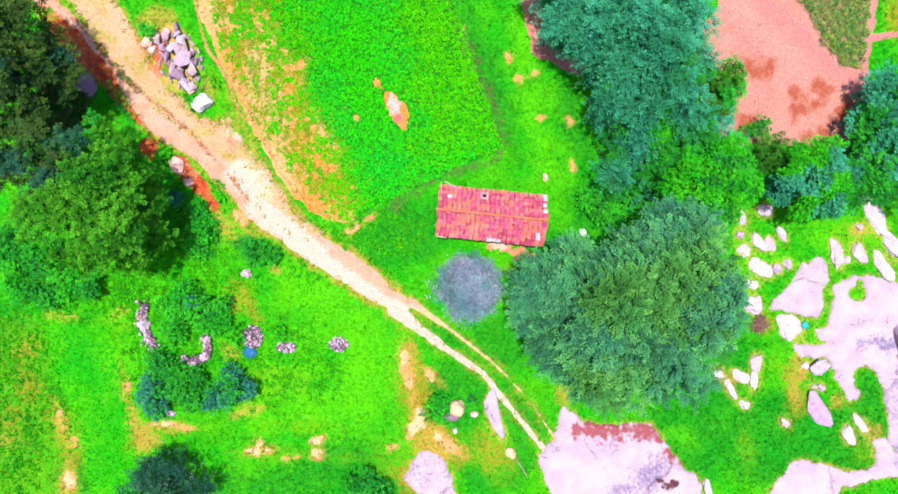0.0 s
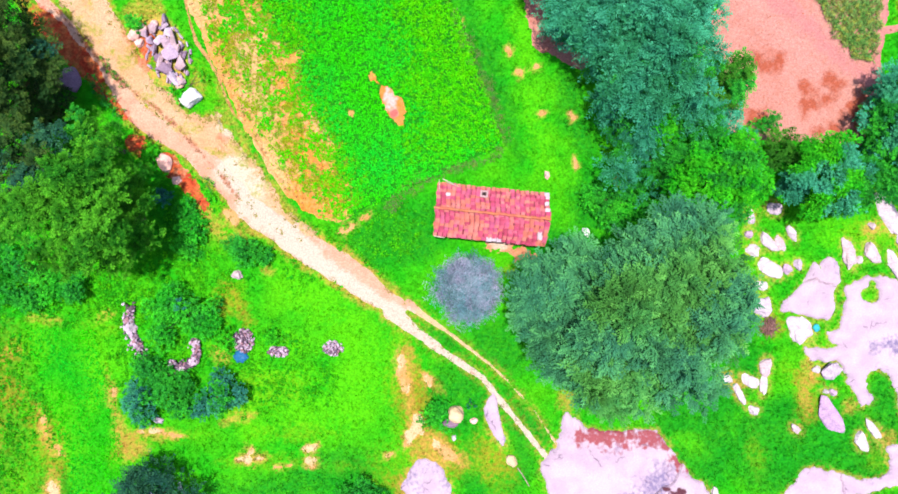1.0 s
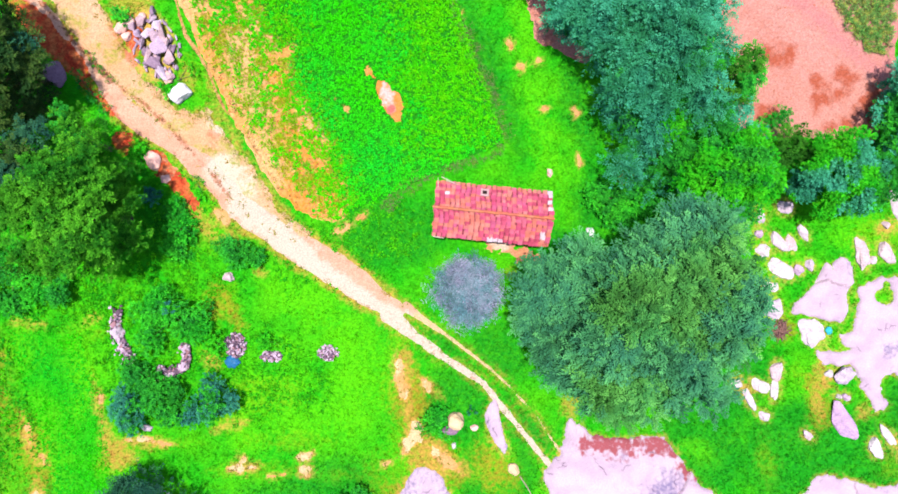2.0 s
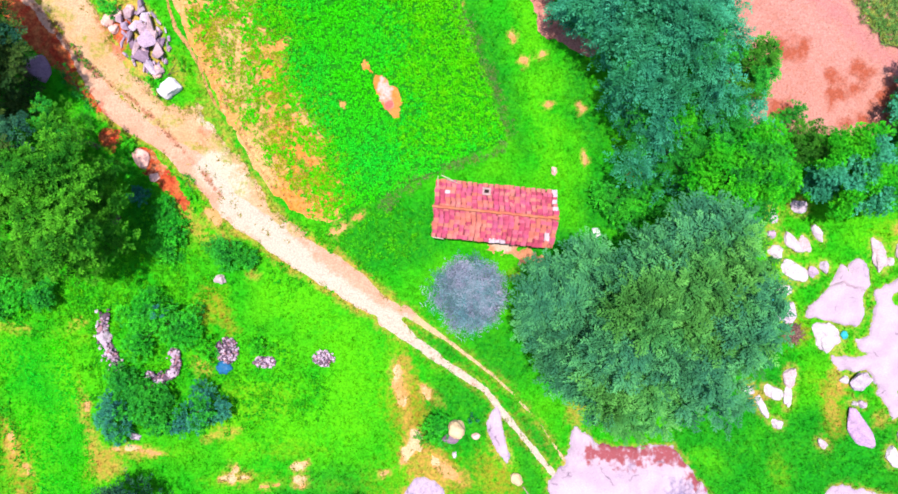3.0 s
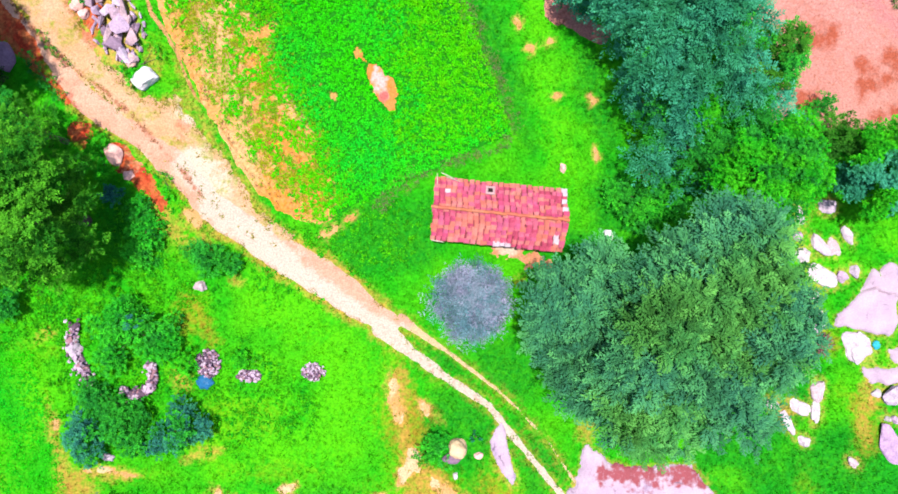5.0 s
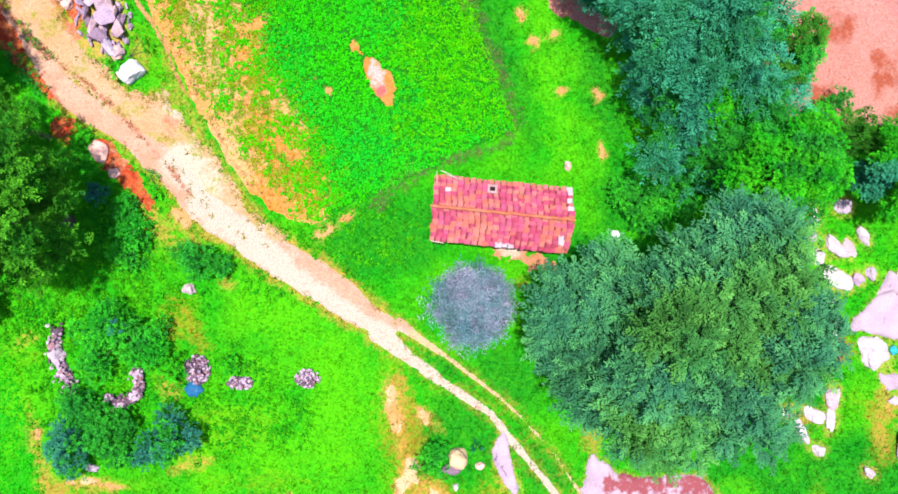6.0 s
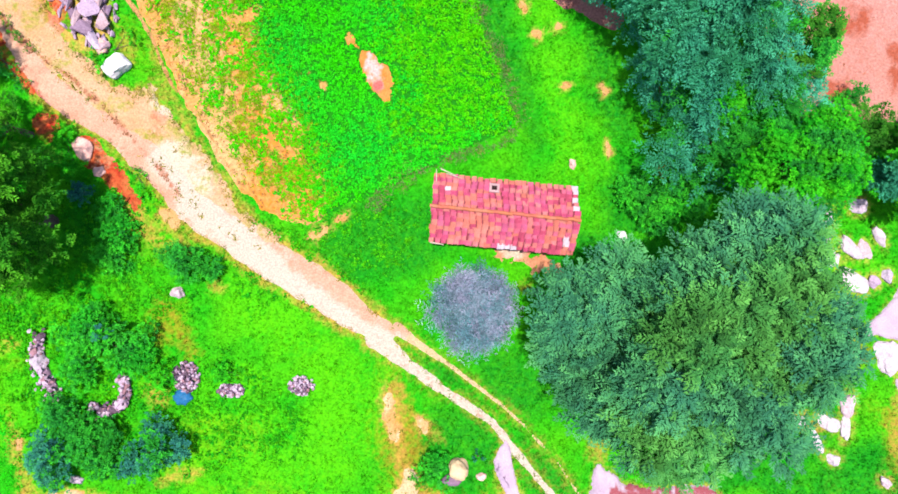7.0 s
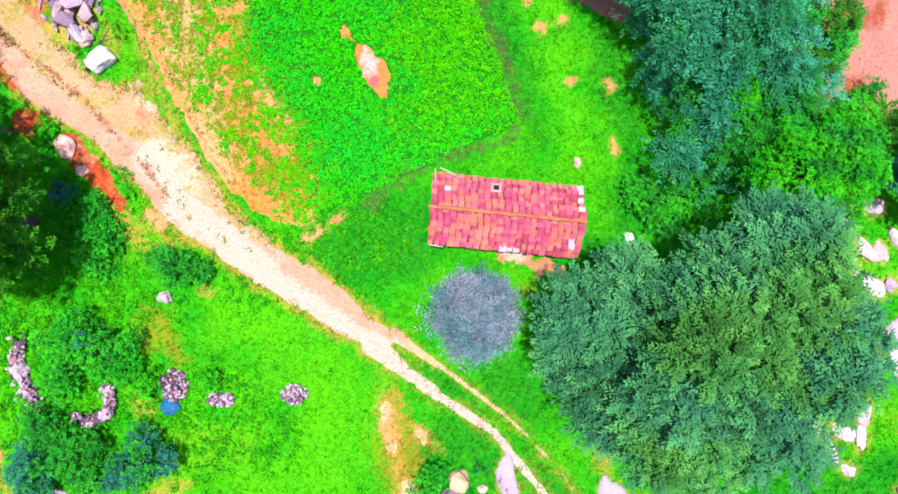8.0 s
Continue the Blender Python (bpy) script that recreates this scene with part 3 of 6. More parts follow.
west_pasture = inside([(-41, -5), (-33.9, -5.4), (-32.7, -8.9), (-31.7, -12.1), (-30.3, -16.7), (-29.1, -21), (-41, -21)])
dry_zone = either(blob(-17.21, 2.91, 1.3, 1.0, -40), lambda x, y: west_pasture(x, y) + 0.4 * (value_noise(x, y, 2.2, 101) - 0.7), blob(-3.1, -10.99, 1.6, 5.5, 5), blob(-0.98, -16.05, 2.6, 2.5), blob(2.74, -15.33, 1.3, 1.3), blob(-17.25, -3.63, 0.9, 2.6, -20),
                  blob(-27.84, -5.19, 2.0, 0.5, 20), blob(-31.24, -5.35, 1.4, 0.6), blob(-31.3, -14.21, 0.9, 3.2, 18), blob(-26.38, -11.62, 0.5, 3.6, 10), blob(-22.94, -14.28, 3.0, 0.6),
                  blob(-14.02, -16.15, 4.0, 0.7), blob(28.47, -9.39, 1.2, 1.0, 10), blob(33.48, 1.79, 2.5, 1.4), blob(34.59, -15.77, 1.4, 1.0), blob(24.47, -15.85, 0.8, 1.6),
                  blob(-18.77, 2.25, 1.2, 2.2, 35), blob(-8.6, 0.65, 1.8, 0.8, -30), blob(-19.68, 13.9, 1.0, 2.2, 20),
    blob(-15.04, -9.91, 4.22, 0.84), blob(-25.24, -5.31, 2.11, 0.42, 25), blob(-14.09, -11.07, 2.82, 0.84), blob(-3.76, -16.54, 2.82, 1.88), blob(0.42, -16.04, 2.58, 1.5), blob(4.23, -16.7, 1.64, 2.35), blob(24.0, -15.0, 0.7, 2.0), blob(26.86, -8.94, 1.0, 0.6), blob(28.32, -10.08, 0.7, 2.2), blob(33.9, -15.78, 1.31, 1.31), blob(23.69, -1.06, 0.7, 0.94), blob(-21.54, -14.13, 3.28, 0.47), blob(-12.18, -14.06, 3.75, 0.66), blob(-33.4, -9.34, 0.8, 1.6), blob(-34.72, -13.07, 1.88, 1.88), blob(-7.49, -16.56, 2.35, 0.56), blob(-15.19, 0.14, 1.41, 0.56, -30), blob(-16.42, -12.01, 1.41, 1.41, 40))
lush_zone = either(blob(10.3, 10.88, 1.0, 4.2, 14), blob(-8.41, -17.26, 4.5, 1.8), blob(5.75, -13.01, 1.6, 2.6, 38), blob(-3.74, -18.83, 2.5, 1.2), blob(-3.9, 1.61, 5.0, 2.5, 20), blob(0.86, -11.43, 3.2, 3.0), blob(3.67, -16.48, 3.0, 3.0), blob(10.18, 0.27, 4.0, 2.0), blob(19.41, -14.52, 4.0, 3.5),
                   blob(12.99, 4.51, 3.5, 3.0), blob(4.11, -7.23, 2.5, 2.0), blob(0.84, -7.25, 2.4, 0.8, -35), blob(-35.7, -11.68, 3.0, 8.0, 5), blob(-28.48, -18.58, 4.0, 2.0), blob(-13.98, -18.69, 5.0, 1.4), blob(28.63, -14.91, 8.0, 4.0), blob(21.77, -8.97, 3.0, 4.0), blob(34.2, -11.65, 2.0, 3.0), blob(-20.89, 2.0, 2.0, 3.0, 30), blob(-6.54, -18.4, 3.5, 1.6), blob(3.1, 15.39, 1.0, 8.0, 20))
ochre_zone = either(blob(-17.21, 2.91, 0.9, 0.7, -40), blob(-16.19, 1.38, 0.8, 0.4, -40), blob(-24.31, 18.93, 1.7, 1.7, -20), blob(-25.22, 16.86, 0.8, 0.8), blob(-31.5, -13.74, 0.5, 2.2, 18), blob(-26.29, -11.38, 0.3, 2.6, 12), blob(-24.8, -15.08, 0.8, 1.0), blob(-22.48, -14.14, 2.2, 0.35, -4), blob(-30.91, -18.83, 0.7, 2.0), blob(-34.62, -7.94, 0.9, 0.4, 30), blob(-35.6, -15.4, 0.8, 0.5), blob(-16.4, -12.94, 1.6, 0.35, 15),
                    blob(-2.87, -11.45, 0.45, 3.6, 6), blob(-0.98, -15.36, 1.4, 1.6, 30), blob(-18.77, 2.72, 0.6, 2.4, 38), along([(-18.49, 13.9), (-16.76, 9.84), (-14.81, 6.76), (-12.4, 3.46)], [0.15, 0.3, 0.3, 0.3]), blob(-8.59, -0.06, 1.8, 0.35, -33), blob(-15.19, -15.93, 1.3, 0.4),
                    blob(-26.9, -4.85, 1.0, 0.35, 30), blob(-31.24, -5.39, 0.8, 0.35), blob(-19.91, 13.89, 0.5, 1.2, 20), blob(22.91, -10.12, 0.6, 0.5), blob(27.99, -10.54, 0.4, 1.2, 5), blob(33.72, 2.16, 1.0, 0.5), blob(3.66, -12.79, 0.6, 1.6, 10),
    blob(-17.66, -7.83, 0.75, 0.84), blob(28.38, -8.93, 0.56, 1.41), blob(28.21, -11.23, 0.38, 0.94), blob(34.39, -14.04, 0.66, 0.56), blob(-1.01, -10.05, 1.03, 0.47, -40), blob(-3.12, -8.44, 0.6, 1.6), blob(-1.91, -15.14, 0.8, 1.0), blob(0.88, -15.81, 1.13, 0.56, -30), blob(5.03, -1.16, 0.28, 0.28), blob(-32.1, -5.12, 0.94, 0.28), blob(-26.39, -11.15, 0.42, 1.41, 8), blob(-25.67, -13.93, 0.47, 1.64, 8), blob(-24.56, -15.31, 1.22, 0.75, 20), blob(31.43, -11.67, 0.56, 0.75), blob(9.23, -11.37, 0.47, 0.94), blob(9.47, -10.9, 0.66, 0.47), blob(13.93, 5.83, 0.33, 0.38), blob(-14.32, -1.26, 0.47, 0.28))
under_pile = blob(-22.77, 16.19, 1.7, 2.9, 15)
in_strip = inside([(-33.6, -5.59), (-27.59, -5.84), (-26.71, -9.29), (-25.37, -14.86), (-24.67, -21.3), (-28.65, -21.34), (-29.93, -16.74), (-31.36, -12.12), (-32.38, -8.86)])
lime_zone = either(blob(-19.6, 5.3, 2.0, 0.6, -47), blob(-23.6, 8.95, 0.8, 0.5, -40), blob(33.3, -2.9, 1.1, 1.0), blob(-10.43, -3.59, 4.2, 1.6, -30), blob(-6.17, -7.3, 2.2, 2.0), blob(-8.47, -11.95, 3.5, 2.0, 10), blob(-14.05, -13.85, 2.0, 1.0), blob(-12.23, -9.66, 3.0, 1.2), blob(6.17, 18.27, 1.3, 3.0, 10), blob(3.62, 1.18, 1.2, 0.8),
    blob(-10.43, -3.59, 4.69, 1.88, -30), blob(-6.61, -10.09, 3.28, 2.11), blob(-13.2, -7.34, 1.88, 0.94), blob(-13.14, -11.99, 5.16, 1.41), blob(-27.53, -8.36, 0.66, 3.75, -5), blob(-25.65, -8.35, 1.17, 2.11), blob(7.6, 8.27, 1.17, 5.16, 10), blob(30.69, 1.31, 1.17, 1.03), blob(32.57, 2.48, 2.11, 1.03), blob(25.56, -0.21, 2.11, 0.47, -10), blob(18.95, -14.52, 1.17, 0.47, -30), blob(29.89, -6.84, 0.84, 0.38), blob(3.67, -15.1, 1.17, 1.88), blob(-8.53, -5.45, 2.82, 0.94, -30), blob(-30.28, -2.05, 2.82, 1.17), blob(-18.84, -7.38, 1.41, 0.7))
brown_zone = either(blob(-31.95, -12.85, 0.5, 1.1, 15), blob(-31.2, -14.43, 0.6, 1.0, 15), blob(-30.7, -16.82, 0.45, 1.2, 15), blob(-34.34, -10.86, 0.7, 1.2, 10), blob(-34.6, -8.05, 0.9, 0.5), blob(-35.6, -14.0, 0.8, 1.2), blob(37.14, 19.99, 1.2, 1.6), blob(-2.49, -11.45, 1.0, 4.6, 8), blob(-0.51, -15.59, 1.6, 1.8, 30), blob(3.2, -15.19, 0.7, 1.0, 10), blob(28.47, -9.39, 1.0, 0.5, 10), blob(28.13, -10.77, 0.3, 1.0), blob(-31.3, -14.21, 0.7, 2.6, 18), blob(-17.3, -3.4, 0.5, 1.0, -20), blob(-25.04, -15.09, 0.9, 1.0),
    blob(-2.15, -14.68, 1.03, 1.88), blob(-2.82, -17.91, 1.41, 1.17), blob(-16.06, -4.55, 0.56, 0.94), blob(28.44, -11.69, 0.42, 0.94), blob(4.04, -16.47, 0.94, 0.94), blob(25.41, -5.61, 0.66, 1.03))
browns = soft(rough_edge(brown_zone, 1.1, 0.8, 79), 1.6)
limes = soft(rough_edge(lime_zone, 1.6, 0.9, 74), 1.8)

BUND = [(-21.45, 22.08), (-20.66, 18.58), (-20.12, 16.97), (-19.1, 15.56), (-18.29, 14.15), (-17.68, 12.54), (-16.98, 11.14), (-15.66, 9.94), (-14.85, 8.54), (-14.05, 7.15), (-13.24, 5.83), (-12.24, 4.76), (-11.05, 4.16)]
# the crop fails next to the bund, and in single spots
barren = soft(rough_edge(either(inside([(-21.6, 24.5), (-20.3, 24.5), (-19.3, 17.77), (-18.2, 15.76), (-17.2, 13.75), (-16.6, 12.14), (-15.4, 10.54), (-14.4, 9.14), (-13.4, 7.55), (-12.3, 6.15), (-10.9, 4.96), (-9.6, 3.8), (-10.5, 2.6), (-14.6, 6.2), (-17.6, 11.6), (-21.2, 19.0)]),
                         blob(-12.33, 15.76, 0.9, 0.35, 30), blob(-10.89, 10.14, 0.3, 0.5), blob(-9.3, 8.74, 0.3, 0.3), blob(-7.52, 11.26, 0.32, 0.3), blob(-8.52, 12.15, 0.4, 0.25, 40), blob(-13.11, 13.55, 0.3, 0.5), blob(-9.88, 6.95, 0.7, 0.5), blob(-11.08, 7.75, 0.6, 0.4)), 0.6, 0.32, 97), 0.6)
grass_wedge = rough_edge(along([(-20.9, 17.6), (-19.71, 15.76), (-18.9, 13.95), (-18.2, 12.14), (-17.3, 10.34), (-16.1, 9.14), (-15.1, 7.74), (-14.1, 6.15), (-13.3, 5.0), (-12.0, 4.0)], [0.5, 0.55, 0.45, 0.2, 0.4, 0.42, 0.15, 0.2, 0.2, 0.15]), 0.6, 0.4, 98)
in_verge = without(in_verge, grass_wedge)
thin_crop = soft(rough_edge(inside([(-21.79, 24.99), (-17.23, 24.99), (-15.73, 20.63), (-13.53, 16.79), (-11.47, 12.48), (-9.53, 8.68), (-8.08, 5.37), (-8.05, 2.06), (-12.38, 2.04), (-18.21, 11.51)]), 0.8, 0.8, 44), 4.2)

track_edge = rough_edge(either(in_track, lambda x, y: in_verge(x, y) - 0.2), 0.8, 0.35, 19)

# bedded rocks: place, half length, half width, half height, turn
ROCKS_NORTH = [((24.01, 3.05), 0.75, 0.26, 0.36, -80), ((23.77, 1.79), 0.33, 0.28, 0.37, 0), ((24.22, 0.53), 0.56, 0.47, 0.42, -20), ((25.3, 1.19), 0.89, 0.38, 0.4, -50), ((26.32, 0.96), 0.66, 0.28, 0.37, -75), ((25.88, 3.81), 0.61, 0.42, 0.4, -20), ((27.3, 1.71), 0.7, 0.28, 0.37, -60), ((25.51, -1.05), 1.13, 0.52, 0.43, -35), ((26.85, -0.95), 0.42, 0.33, 0.38, -60), ((27.69, -0.62), 0.42, 0.38, 0.4, 0), ((24.73, -3.85), 0.75, 0.7, 0.47, 0)]
ROCKS_EAST = [((31.74, 0.14), 1.22, 0.52, 0.43, -78), ((33.42, 0.34), 0.89, 0.47, 0.42, -60), ((32.48, -0.23), 0.28, 0.23, 0.36, 0), ((35.4, -0.8), 1.4, 0.42, 0.4, -62), ((34.95, 3.1), 1.75, 0.6, 0.5, -66), ((36.1, 0.9), 1.3, 0.5, 0.45, -60), ((33.76, 4.83), 0.38, 0.28, 0.37, 0), ((33.5, 2.44), 0.38, 0.23, 0.36, -20)]
ROCKS_WEST = [((24.66, -2.22), 0.61, 0.33, 0.38, -10), ((27.86, -5.74), 1.13, 0.89, 0.52, -60), ((24.96, -8.58), 0.7, 0.42, 0.4, -105), ((24.81, -10.06), 0.84, 0.23, 0.36, -100), ((23.75, -9.7), 0.8, 0.38, 0.4, -35), ((22.04, -9.57), 0.47, 0.33, 0.38, -20), ((22.95, -10.86), 0.94, 0.23, 0.36, -65), ((27.31, -13.4), 0.47, 0.23, 0.36, -45), ((28.94, -8.83), 0.38, 0.28, 0.37, -110)]
ROCKS_SOUTH = [((30.16, -10.53), 0.33, 0.23, 0.36, -30), ((29.65, -10.49), 0.19, 0.19, 0.35, 0), ((32.36, -14.33), 0.8, 0.42, 0.4, -70), ((33.39, -13.54), 0.94, 0.23, 0.36, -55), ((24.05, -12.0), 0.42, 0.28, 0.37, -30)]
round_rocks = either(*[blob(at[0], at[1], a + 0.12, b + 0.12, turn) for at, a, b, _, turn in ROCKS_NORTH + ROCKS_EAST + ROCKS_WEST + ROCKS_SOUTH])

# ---- ground ----
far = np.array([60, 80, 120, 200, 400, 900, 2500.0])
gx = np.concatenate([-far[::-1], np.arange(-46, 46.01, 0.25), far])
gy = np.concatenate([-far[::-1], np.arange(-30, 30.01, 0.25), far])


def worn_side(x, y):
    """The track's grassy sides are worn beside its broad part only."""
    return 1 - 0.6 * np.clip((x + 5.0) / 3.0, 0, 1)


TURF_FIELDS = {
    "lush": lambda x, y: 0.75 * np.minimum(soft(rough_edge(lush_zone, 1.5, 0.8, 20), 1.6)(x, y), soft(lambda a, b: -in_strip(a, b), 0.4)(x, y)),
    "lime": lambda x, y: 0.55 * limes(x, y),
    "brown": lambda x, y: 0.62 * browns(x, y),
    "dry": lambda x, y: np.maximum(0.36 * soft(lambda a, b: np.minimum(rough_edge(dry_zone, 1.2, 0.6, 21)(a, b), 0.3 - in_strip(a, b)), 1.2)(x, y), 0.62 * soft(lambda a, b: track_edge(a, b) + 0.12, 0.5)(x, y) * worn_side(x, y)),
    "ochre": lambda x, y: np.maximum(0.7 * soft(lambda a, b: track_edge(a, b) + 0.3, 0.75)(x, y) * worn_side(x, y), 0.6 * soft(rough_edge(ochre_zone, 0.7, 0.4, 27), 0.8)(x, y)),
    "bare": lambda x, y: np.maximum(0.7 * soft(lambda a, b: np.maximum(in_sands(a, b), under_pile(a, b)) + 0.1, 0.6)(x, y), 0.4 * soft(lambda a, b: np.maximum(in_slab(a, b), round_rocks(a, b)) + 0.12 + 0.4 * (value_noise(a, b, 1.7, 73) - 0.4), 0.6)(x, y))}
ground = new("ground", grid_mesh("ground", gx, gy, ground_z, M_TURF, None, TURF_FIELDS))
tagged(ground, "bright green grassy farmland with dry ochre patches", "ground", kind="structure")


def span(points, pad=3.0):
    xs, ys = [p[0] for p in points], [p[1] for p in points]
    return min(xs) - pad, min(ys) - pad, max(xs) + pad, max(ys) + pad


in_clods = either(along([(-31.86, 20.03), (-30.29, 18.44), (-28.32, 16.13), (-25.87, 13.5), (-22.97, 11.49), (-20.55, 9.12), (-18.13, 6.51), (-16.58, 4.62)], [0.12, 0.14, 0.2, 0.2, 0.14, 0.12, 0.1, 0.08]))
track_streaks = streaks(TRACK_A, 0.32, 3.2, 63)
sheet("road", in_track, span(TRACK_A + TRACK_B), 0.14, M_TRACK, 0.035, 0.10, {
    "pale": lambda x, y: np.clip(soft(rough_edge(along([(-17.2, 6.9), (-15.3, 3.9), (-12.5, 1.2), (-9.4, -0.9), (-6.6, -3.0), (-4.32, -4.6), (0.38, -8.09), (7.84, -15.29)], [1.0, 1.2, 1.1, 0.95, 0.8, 0.9, 1.6, 1.4]), 1.1, 0.6, 22), 1.2)(x, y), 0, 1),
    "tan": lambda x, y: 0.75 * soft(rough_edge(either(along([(-10.6, 1.2), (-9.17, -0.1), (-6.69, -1.52), (-4.95, -3.01), (-3.22, -4.0)], [0.2, 0.4, 0.5, 0.4, 0.2]), along([(-13.9, 0.9), (-11.0, -1.3), (-7.6, -3.2), (-4.9, -5.0)], [0.1, 0.2, 0.25, 0.1])), 0.7, 0.35, 93), 0.6)(x, y),
    # darker red painted on the track's side where tree shade falls
    "red": lambda x, y: 0.95 * soft(rough_edge(along([(-34.16, 19.64), (-31.69, 16.99), (-29.48, 14.45), (-27.52, 12.53), (-25.09, 10.15)], [1.1, 1.3, 1.2, 0.8, 0.3]), 0.9, 0.5, 28), 0.8)(x, y),
    "rut": lambda x, y: np.maximum(0.75 * soft(rough_edge(in_clods, 0.5, 0.22, 84), 0.25)(x, y), 0.5 * np.clip((track_streaks(x, y) - 0.5) * 3.2, 0, 1) * (0.55 + 0.45 * soft(inside([(-40.63, 26.92), (-21.82, 26.93), (-14.32, 5.34), (-18.98, 1.07), (-32.51, 11.47)]), 4.0)(x, y))),
    "faint": lambda x, y: 0.8 * soft(along(TRACK_C[1:], [0.5] * 6), 0.3)(x, y) * soft(lambda a, b: -along(TRACK_B, [0.6, 0.5, 0.4, 0.4, 0.4, 0.4, 0.4])(a, b), 0.3)(x, y)},
    relief=0.06, label="pale sandy dirt track with worn wheel ruts", category="dirt road")
sheet("sandy_verge", in_verge, span([(-33.55, 24.0), (-10.25, 0.87)], 1.5), 0.13, M_VERGE, 0.028, 0.10, {"pale": lambda x, y: soft(rough_edge(either(blob(-17.77, 10.34, 0.55, 0.87, 15), blob(-16.9, 6.75, 1.3, 1.1), blob(-15.1, 5.2, 0.9, 0.9)), 0.8, 0.4, 49), 1.0)(x, y),
      "rut": lambda x, y: 0.75 * soft(rough_edge(in_clods, 0.5, 0.22, 84), 0.25)(x, y), "red": lambda x, y: 0.7 * soft(rough_edge(either(blob(-24.2, 17.0, 1.6, 2.6, 25), blob(-18.02, 8.14, 0.35, 0.5, 30), blob(-17.84, 9.34, 0.4, 0.25)), 0.7, 0.6, 85), 1.0)(x, y),
      "scrub": lambda x, y: 0.42 * np.clip((value_noise(x, y, 0.9, 50) - 0.45) * 3.0, 0, 1)}, relief=0.04, label="sandy tan verge flecked with dry grass beside the track", category="verge")
sheet("crop_field", in_crop, span([(-21.39, 24.02), (4.65, 2.68)]), 0.2, M_CROPSOIL, 0.05, 0.12,
      # cover paints the plants' shade on the soil where the crop is dense
      {"pale": lambda x, y: value_noise(x, y, 2.0, 24), "orange": lambda x, y: 0.6 * soft(either(blob(-10.2, 5.0, 2.8, 2.8), blob(-11.6, 8.5, 1.7, 3.8, 20), blob(-13.2, 13.5, 1.3, 5.0, 20)), 2.0)(x, y), "cover": lambda x, y: (1.5 - 2.2 * thin_crop(x, y)) * (1 - barren(x, y))}, relief=0.05, label="tan ploughed soil under a leafy green crop", category="field")
furrows = streaks([(18.75, 26.94), (24.36, 20.21), (29.02, 15.92), (33.64, 12.14)], 0.35, 4.0, 72)
sheet("ploughed_field", in_redfield, span([(19.68, 25.01), (40.11, 8.85)]), 0.2, M_RED, 0.05, 0.12, {
    "stain": lambda x, y: 1.0 * soft(rough_edge(either(blob(25.49, 15.34, 1.3, 0.9), blob(30.49, 13.79, 1.0, 0.7), blob(29.2, 12.12, 1.3, 0.8, 20), blob(32.24, 11.66, 0.7, 1.8, -20), blob(30.81, 10.14, 1.6, 0.5, 10), blob(28.75, 13.07, 0.5, 1.0, 30), blob(24.27, 10.93, 0.8, 0.6)), 0.6, 0.9, 25), 1.1)(x, y),
    "lane": lambda x, y: 0.8 * soft(rough_edge(along([(24.39, 23.09), (26.02, 20.69), (29.04, 18.07), (31.36, 15.55), (33.21, 14.13), (34.4, 15.7), (35.27, 20.23), (35.81, 24.54)], [0.9, 0.9, 0.8, 0.7, 0.7, 0.5, 0.5, 0.5]), 0.7, 0.4, 80), 0.9)(x, y),
    "pale": lambda x, y: 0.25 + 0.6 * furrows(x, y) * (0.4 + 0.6 * soft(along([(23.89, 20.21), (29.02, 15.92), (32.72, 13.08)], [1.5, 1.8, 1.0]), 3.0)(x, y))},
    relief=0.08, label="bare salmon-red ploughed field with darker damp patches", category="field")
sheet("maize_field", in_maize, span([(27.48, 25.02), (34.73, 15.94)]), 0.2, M_RED, 0.09, 0.2, relief=0.06, label="reddish soil planted with rows of young maize", category="field")
in_bund = rough_edge(along(BUND, [0.12] * len(BUND)), 0.9, 0.10, 30)
sheet("field_bund", in_bund, span([(-21.45, 22.08), (-9.09, 2.62)], 1.0), 0.12, M_BUND, 0.08, 0.5, {"pale": lambda x, y: 0.6 * value_noise(x, y, 1.0, 37)},
      label="low earthen bund along the edge of the crop", category="earth bank")
sheet("bare_patch", in_patch, span([(-6.37, 14.5), (-3.21, 9.84)], 1.0), 0.1, M_PATCH, 0.13, 0.4, {"pale": soft(rough_edge(blob(-4.42, 12.1, 0.45, 1.15, 18), 0.4, 0.2, 99), 0.7), "spot": soft(blob(-4.2, 11.27, 0.35, 0.35), 0.5)}, relief=0.04,
      label="bare orange and pink soil patch in the crop", category="bare soil")
sheet("sandy_patches", in_sands, (-36, -24, 22, 24), 0.12, M_SAND, 0.03, 0.10, {"pale": soft(either(blob(-15.33, -15.89, 1.0, 0.5), blob(-10.66, -15.67, 0.8, 0.8), blob(-23.18, -13.91, 0.8, 0.3), blob(-3.64, -8.3, 0.3, 0.7), blob(-2.16, -13.2, 0.3, 0.4), blob(-30.82, -18.5, 0.4, 0.9, 10), rough_edge(blob(-1.9, -13.0, 1.6, 3.6), 0.7, 1.6, 103)), 0.6)}, label="small ochre sandy bare patches in the grass", category="bare soil")
